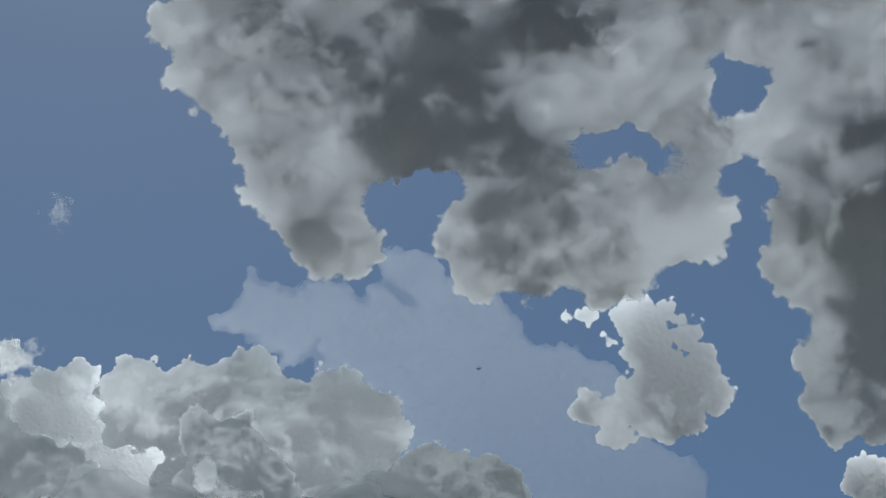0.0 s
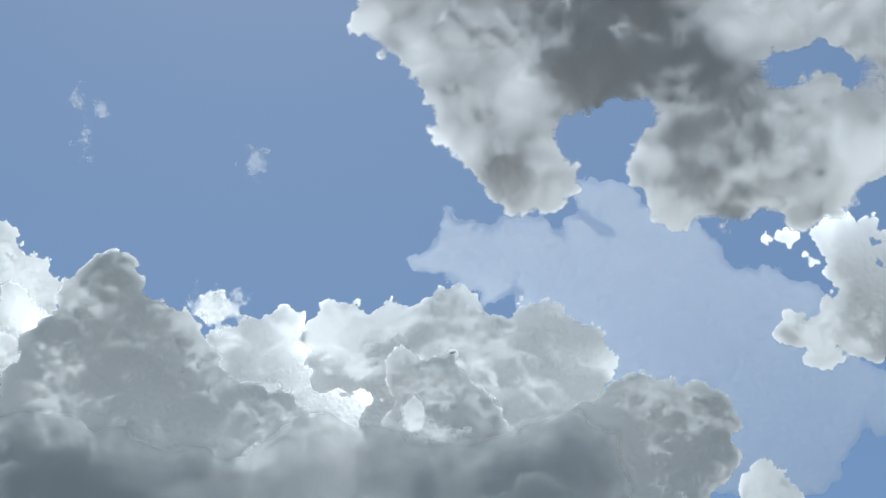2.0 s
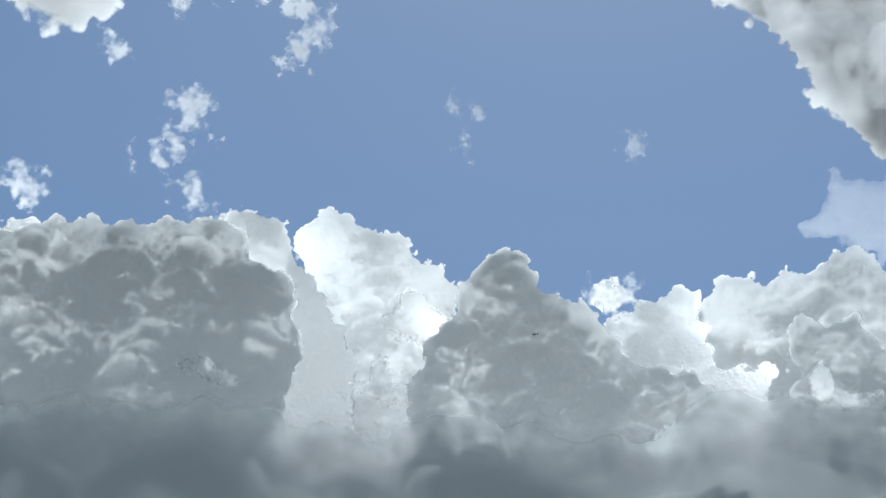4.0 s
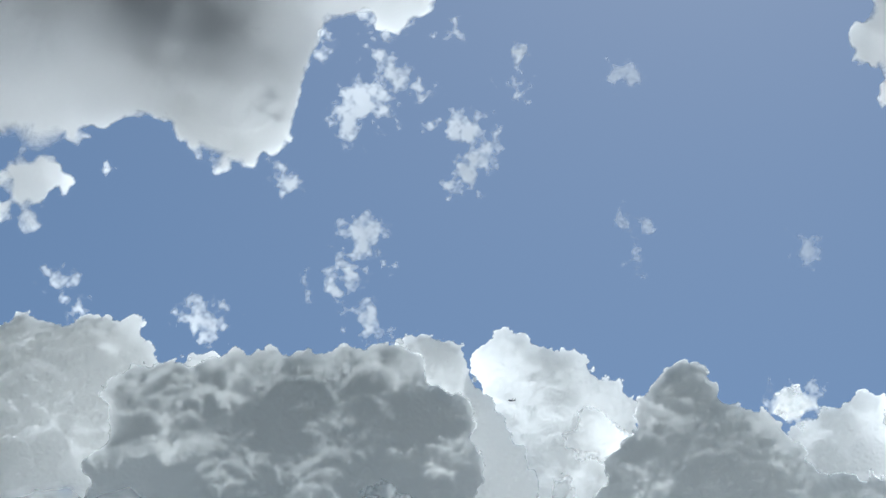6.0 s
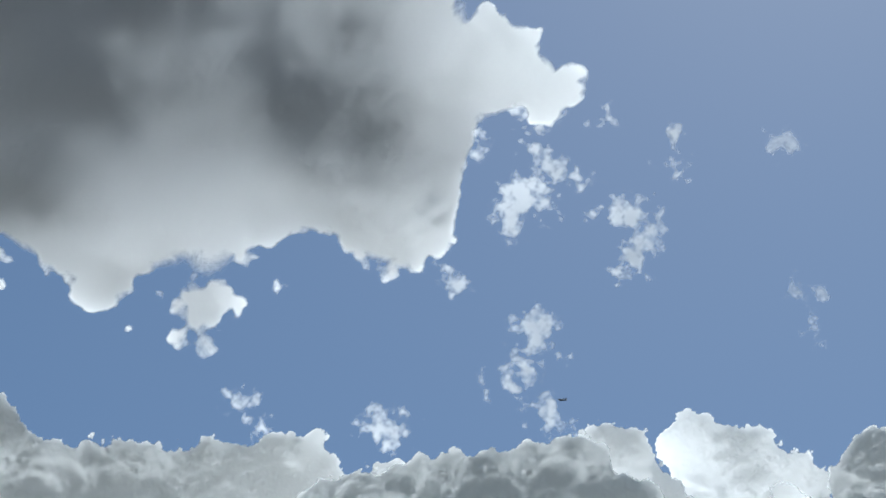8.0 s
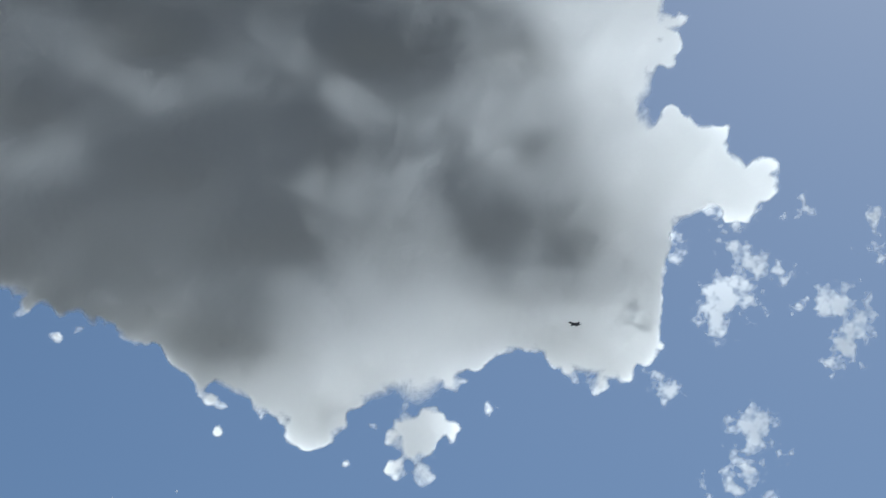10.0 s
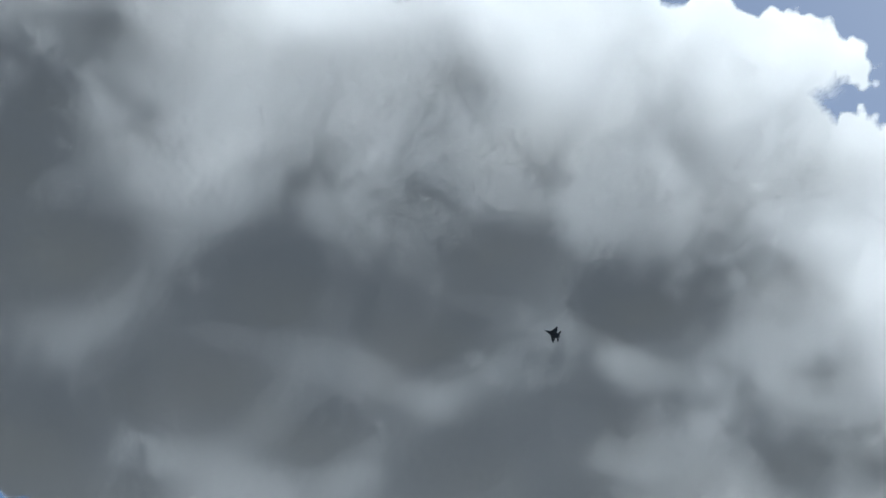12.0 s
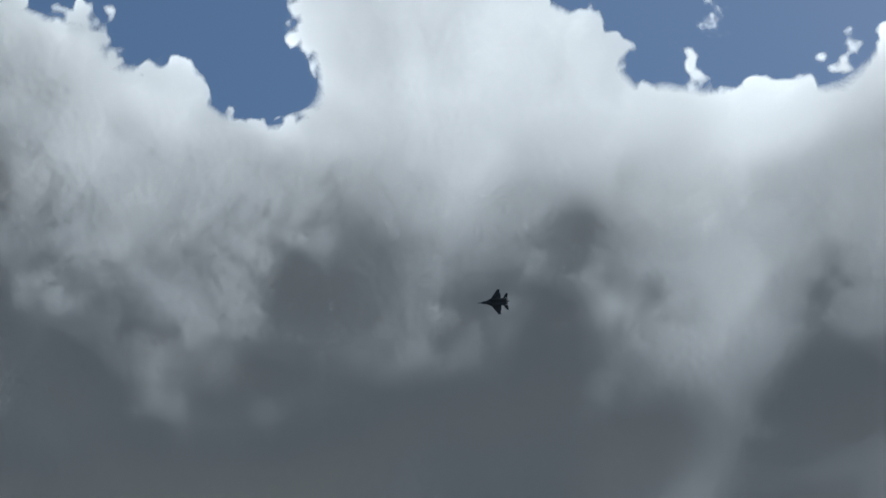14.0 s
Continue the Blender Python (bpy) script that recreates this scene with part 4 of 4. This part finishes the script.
def make_jet():
    """A twin-engined, twin-finned fighter 21.9 m long with a span of 14.7 m; x to the nose, z up."""
    jet = new("fighter_jet")
    body = part("fuselage", loft([
        (8.0, 0, 0.15, 0.62, 0.68), (6.5, 0, 0.2, 0.8, 0.9), (5.0, 0, 0.3, 0.95, 1.05), (3.5, 0, 0.35, 1.1, 1.05),
        (1.5, 0, 0.35, 1.5, 0.9), (-1.0, 0, 0.3, 1.9, 0.75), (-4.0, 0, 0.25, 1.8, 0.6), (-7.0, 0, 0.2, 1.3, 0.5),
        (-9.0, 0, 0.15, 0.7, 0.4), (-10.6, 0, 0.15, 0.35, 0.32), (-11.0, 0, 0.15, 0.2, 0.2)], 24, 2.3), SKIN, jet)
    part("radome", loft([(8.02, 0, 0.15, 0.62, 0.68), (9.0, 0, 0.05, 0.48, 0.52), (10.0, 0, -0.05, 0.28, 0.3),
                         (10.6, 0, -0.1, 0.1, 0.1), (10.9, 0, -0.1, 0.03, 0.03)]), RADOME, jet, "pale grey radome")
    part("canopy", loft([(6.9, 0, 0.95, 0.15, 0.1), (6.2, 0, 1.05, 0.42, 0.4), (5.2, 0, 1.2, 0.5, 0.6), (4.0, 0, 1.25, 0.48, 0.5),
                         (2.6, 0, 1.2, 0.3, 0.2)], 16), GLASS, jet, "dark tinted glass canopy")
    part("spine", loft([(3.2, 0, 1.05, 0.5, 0.45), (1.0, 0, 0.95, 0.6, 0.4), (-2.0, 0, 0.75, 0.55, 0.3), (-5.0, 0, 0.55, 0.35, 0.2)], 16), SKIN, jet)
    for s in (1, -1):
        pod = part("engine_nacelle", loft([
            (1.8, s * 1.45, -0.75, 0.62, 0.72), (0.0, s * 1.45, -0.65, 0.7, 0.75), (-4.0, s * 1.35, -0.4, 0.75, 0.75),
            (-7.5, s * 1.3, -0.1, 0.72, 0.72), (-8.6, s * 1.3, 0.0, 0.64, 0.64)], 20, 2.8), SKIN, jet)
        part("intake", loft([(1.86, s * 1.45, -0.75, 0.52, 0.62), (1.4, s * 1.45, -0.75, 0.5, 0.6)], 20, 3.5), DARK, pod, "engine intake mouth, inner shade painted black")
        nozzle = part("nozzle", loft([(-8.55, s * 1.3, 0.0, 0.62, 0.62), (-9.3, s * 1.3, 0.0, 0.58, 0.58), (-9.9, s * 1.3, 0.0, 0.47, 0.47)], 20), METAL, pod, "burnt bare-metal jet nozzle")
        part("exhaust", loft([(-9.88, s * 1.3, 0.0, 0.4, 0.4), (-9.95, s * 1.3, 0.0, 0.38, 0.38)], 16), DARK, nozzle)
        part("root_extension", foil([(5.2, s * 0.75, 0.3, 6.5, 0.22), (3.4, s * 1.35, 0.28, 5.5, 0.2), (1.2, s * 2.2, 0.22, 4.0, 0.16)]), SKIN, jet)
        wing = part("wing", foil([(1.3, s * 2.1, 0.22, 6.2, 0.34), (-0.6, s * 4.2, 0.2, 4.3, 0.22), (-3.3, s * 7.2, 0.16, 1.7, 0.1)]), SKIN, jet)
        part("wingtip_rail", loft([(-2.4, s * 7.28, 0.16, 0.05, 0.05), (-3.2, s * 7.3, 0.16, 0.1, 0.09), (-5.4, s * 7.3, 0.16, 0.08, 0.07)], 10), RADOME, wing)
        part("flap", foil([(-4.7, s * 2.2, 0.17, 0.9, 0.1), (-4.75, s * 5.2, 0.15, 0.7, 0.07)]), SKIN, wing)
        part("tailplane", foil([(-7.0, s * 2.1, 0.05, 3.0, 0.2), (-9.2, s * 4.9, 0.02, 1.3, 0.08)]), SKIN, jet)
        tail = part("tail_fin", fin([(-4.7, s * 2.05, 0.2, 3.6, 0.22), (-6.6, s * 2.15, 2.4, 2.2, 0.14), (-7.9, s * 2.2, 3.9, 1.3, 0.08)]), SKIN, jet)
        part("rudder", fin([(-8.2, s * 2.07, 0.6, 0.7, 0.1), (-8.9, s * 2.18, 3.0, 0.55, 0.07)]), SKIN, tail)
        part("ventral_fin", fin([(-6.2, s * 2.05, -0.3, 2.0, 0.12), (-7.2, s * 2.1, -1.2, 1.0, 0.06)]), SKIN, jet)
        part("pylon", fin([(0.0, s * 4.0, 0.12, 2.2, 0.12), (-0.2, s * 4.0, -0.35, 1.8, 0.1)]), SKIN, wing)
    part("pitot_tube", loft([(10.88, 0, -0.1, 0.03, 0.03), (11.6, 0, -0.1, 0.015, 0.015)], 8), METAL, jet)
    part("tail_sting", loft([(-10.9, 0, 0.15, 0.2, 0.2), (-11.3, 0, 0.15, 0.1, 0.1)], 12), METAL, jet)
    return tagged(jet, "twin-engined grey fighter jet in banked flight", "aircraft")


fighter = make_jet()


def motions():
    walk(fighter, [
        (0, pose(815.3, 3111.6, 2206.8, -35.7, 37.8, -138.2)),
        (0.5, pose(709.5, 2944.8, 2038.1, -46.0, 37.6, -137.0)),
        (1, pose(640.5, 3100.7, 2102.9, -36.5, 35.9, -138.3)),
        (1.5, pose(508.4, 3092.2, 2061.3, -21.7, 33.3, -134.5)),
        (2, pose(360.9, 3076.1, 2025.7, -15.8, 32.9, -133.6)),
        (2.5, pose(214.7, 3050.9, 1993.7, -15.3, 32.8, -130.4)),
        (3, pose(62.2, 3016.4, 1965.6, -14.9, 32.9, -127.1)),
        (3.5, pose(-81.6, 2973.0, 1940.0, -16.4, 33.0, -124.4)),
        (4, pose(-214.9, 2918.9, 1921.0, -15.1, 30.7, -118.7)),
        (4.2, pose(-262.7, 2895.3, 1914.4, -16.5, 30.8, -117.7)),
        (6.3, pose(-550.6, 2597.9, 1857.8, -24.6, 29.1, -118.6)),
        (6.5, pose(-564.8, 2568.3, 1851.2, -24.7, 29.2, -118.0)),
        (7, pose(-609.6, 2526.7, 1868.2, -24.7, 28.7, -116.7)),
        (7.5, pose(-637.2, 2421.7, 1845.9, -25.5, 23.4, -117.5)),
        (8, pose(-653.6, 2279.8, 1806.0, -20.8, 25.6, -116.0)),
        (8.2, pose(-656.6, 2213.9, 1788.8, -16.4, 26.0, -115.1)),
        (10.3, pose(-705.5, 1511.9, 1584.7, -10.5, 17.4, -108.7)),
        (10.5, pose(-711.3, 1445.3, 1558.1, -7.5, 15.3, -106.3)),
        (11, pose(-705.3, 1267.2, 1492.6, -4.4, 16.7, -104.1)),
        (11.5, pose(-682.2, 1083.1, 1432.6, 9.6, 19.8, -99.2)),
        (12, pose(-659.6, 910.1, 1356.0, 46.8, 19.7, -95.2)),
        (12.3, pose(-643.6, 821.7, 1305.2, -53.1, 17.4, -96.9)),
        (12.5, pose(-631.2, 760.3, 1273.9, -56.2, 18.7, -100.1)),
        (12.6, pose(-617.5, 731.5, 1258.5, -57.7, 19.4, -101.7)),
        (13, pose(-598.8, 612.5, 1183.9, 19.5, 25.8, -93.3)),
        (13.5, pose(-572.3, 449.1, 1079.0, 31.9, 21.8, -104.1)),
        (14, pose(-577.5, 277.9, 968.5, 38.5, 25.3, -96.3)),
    ])


motions()
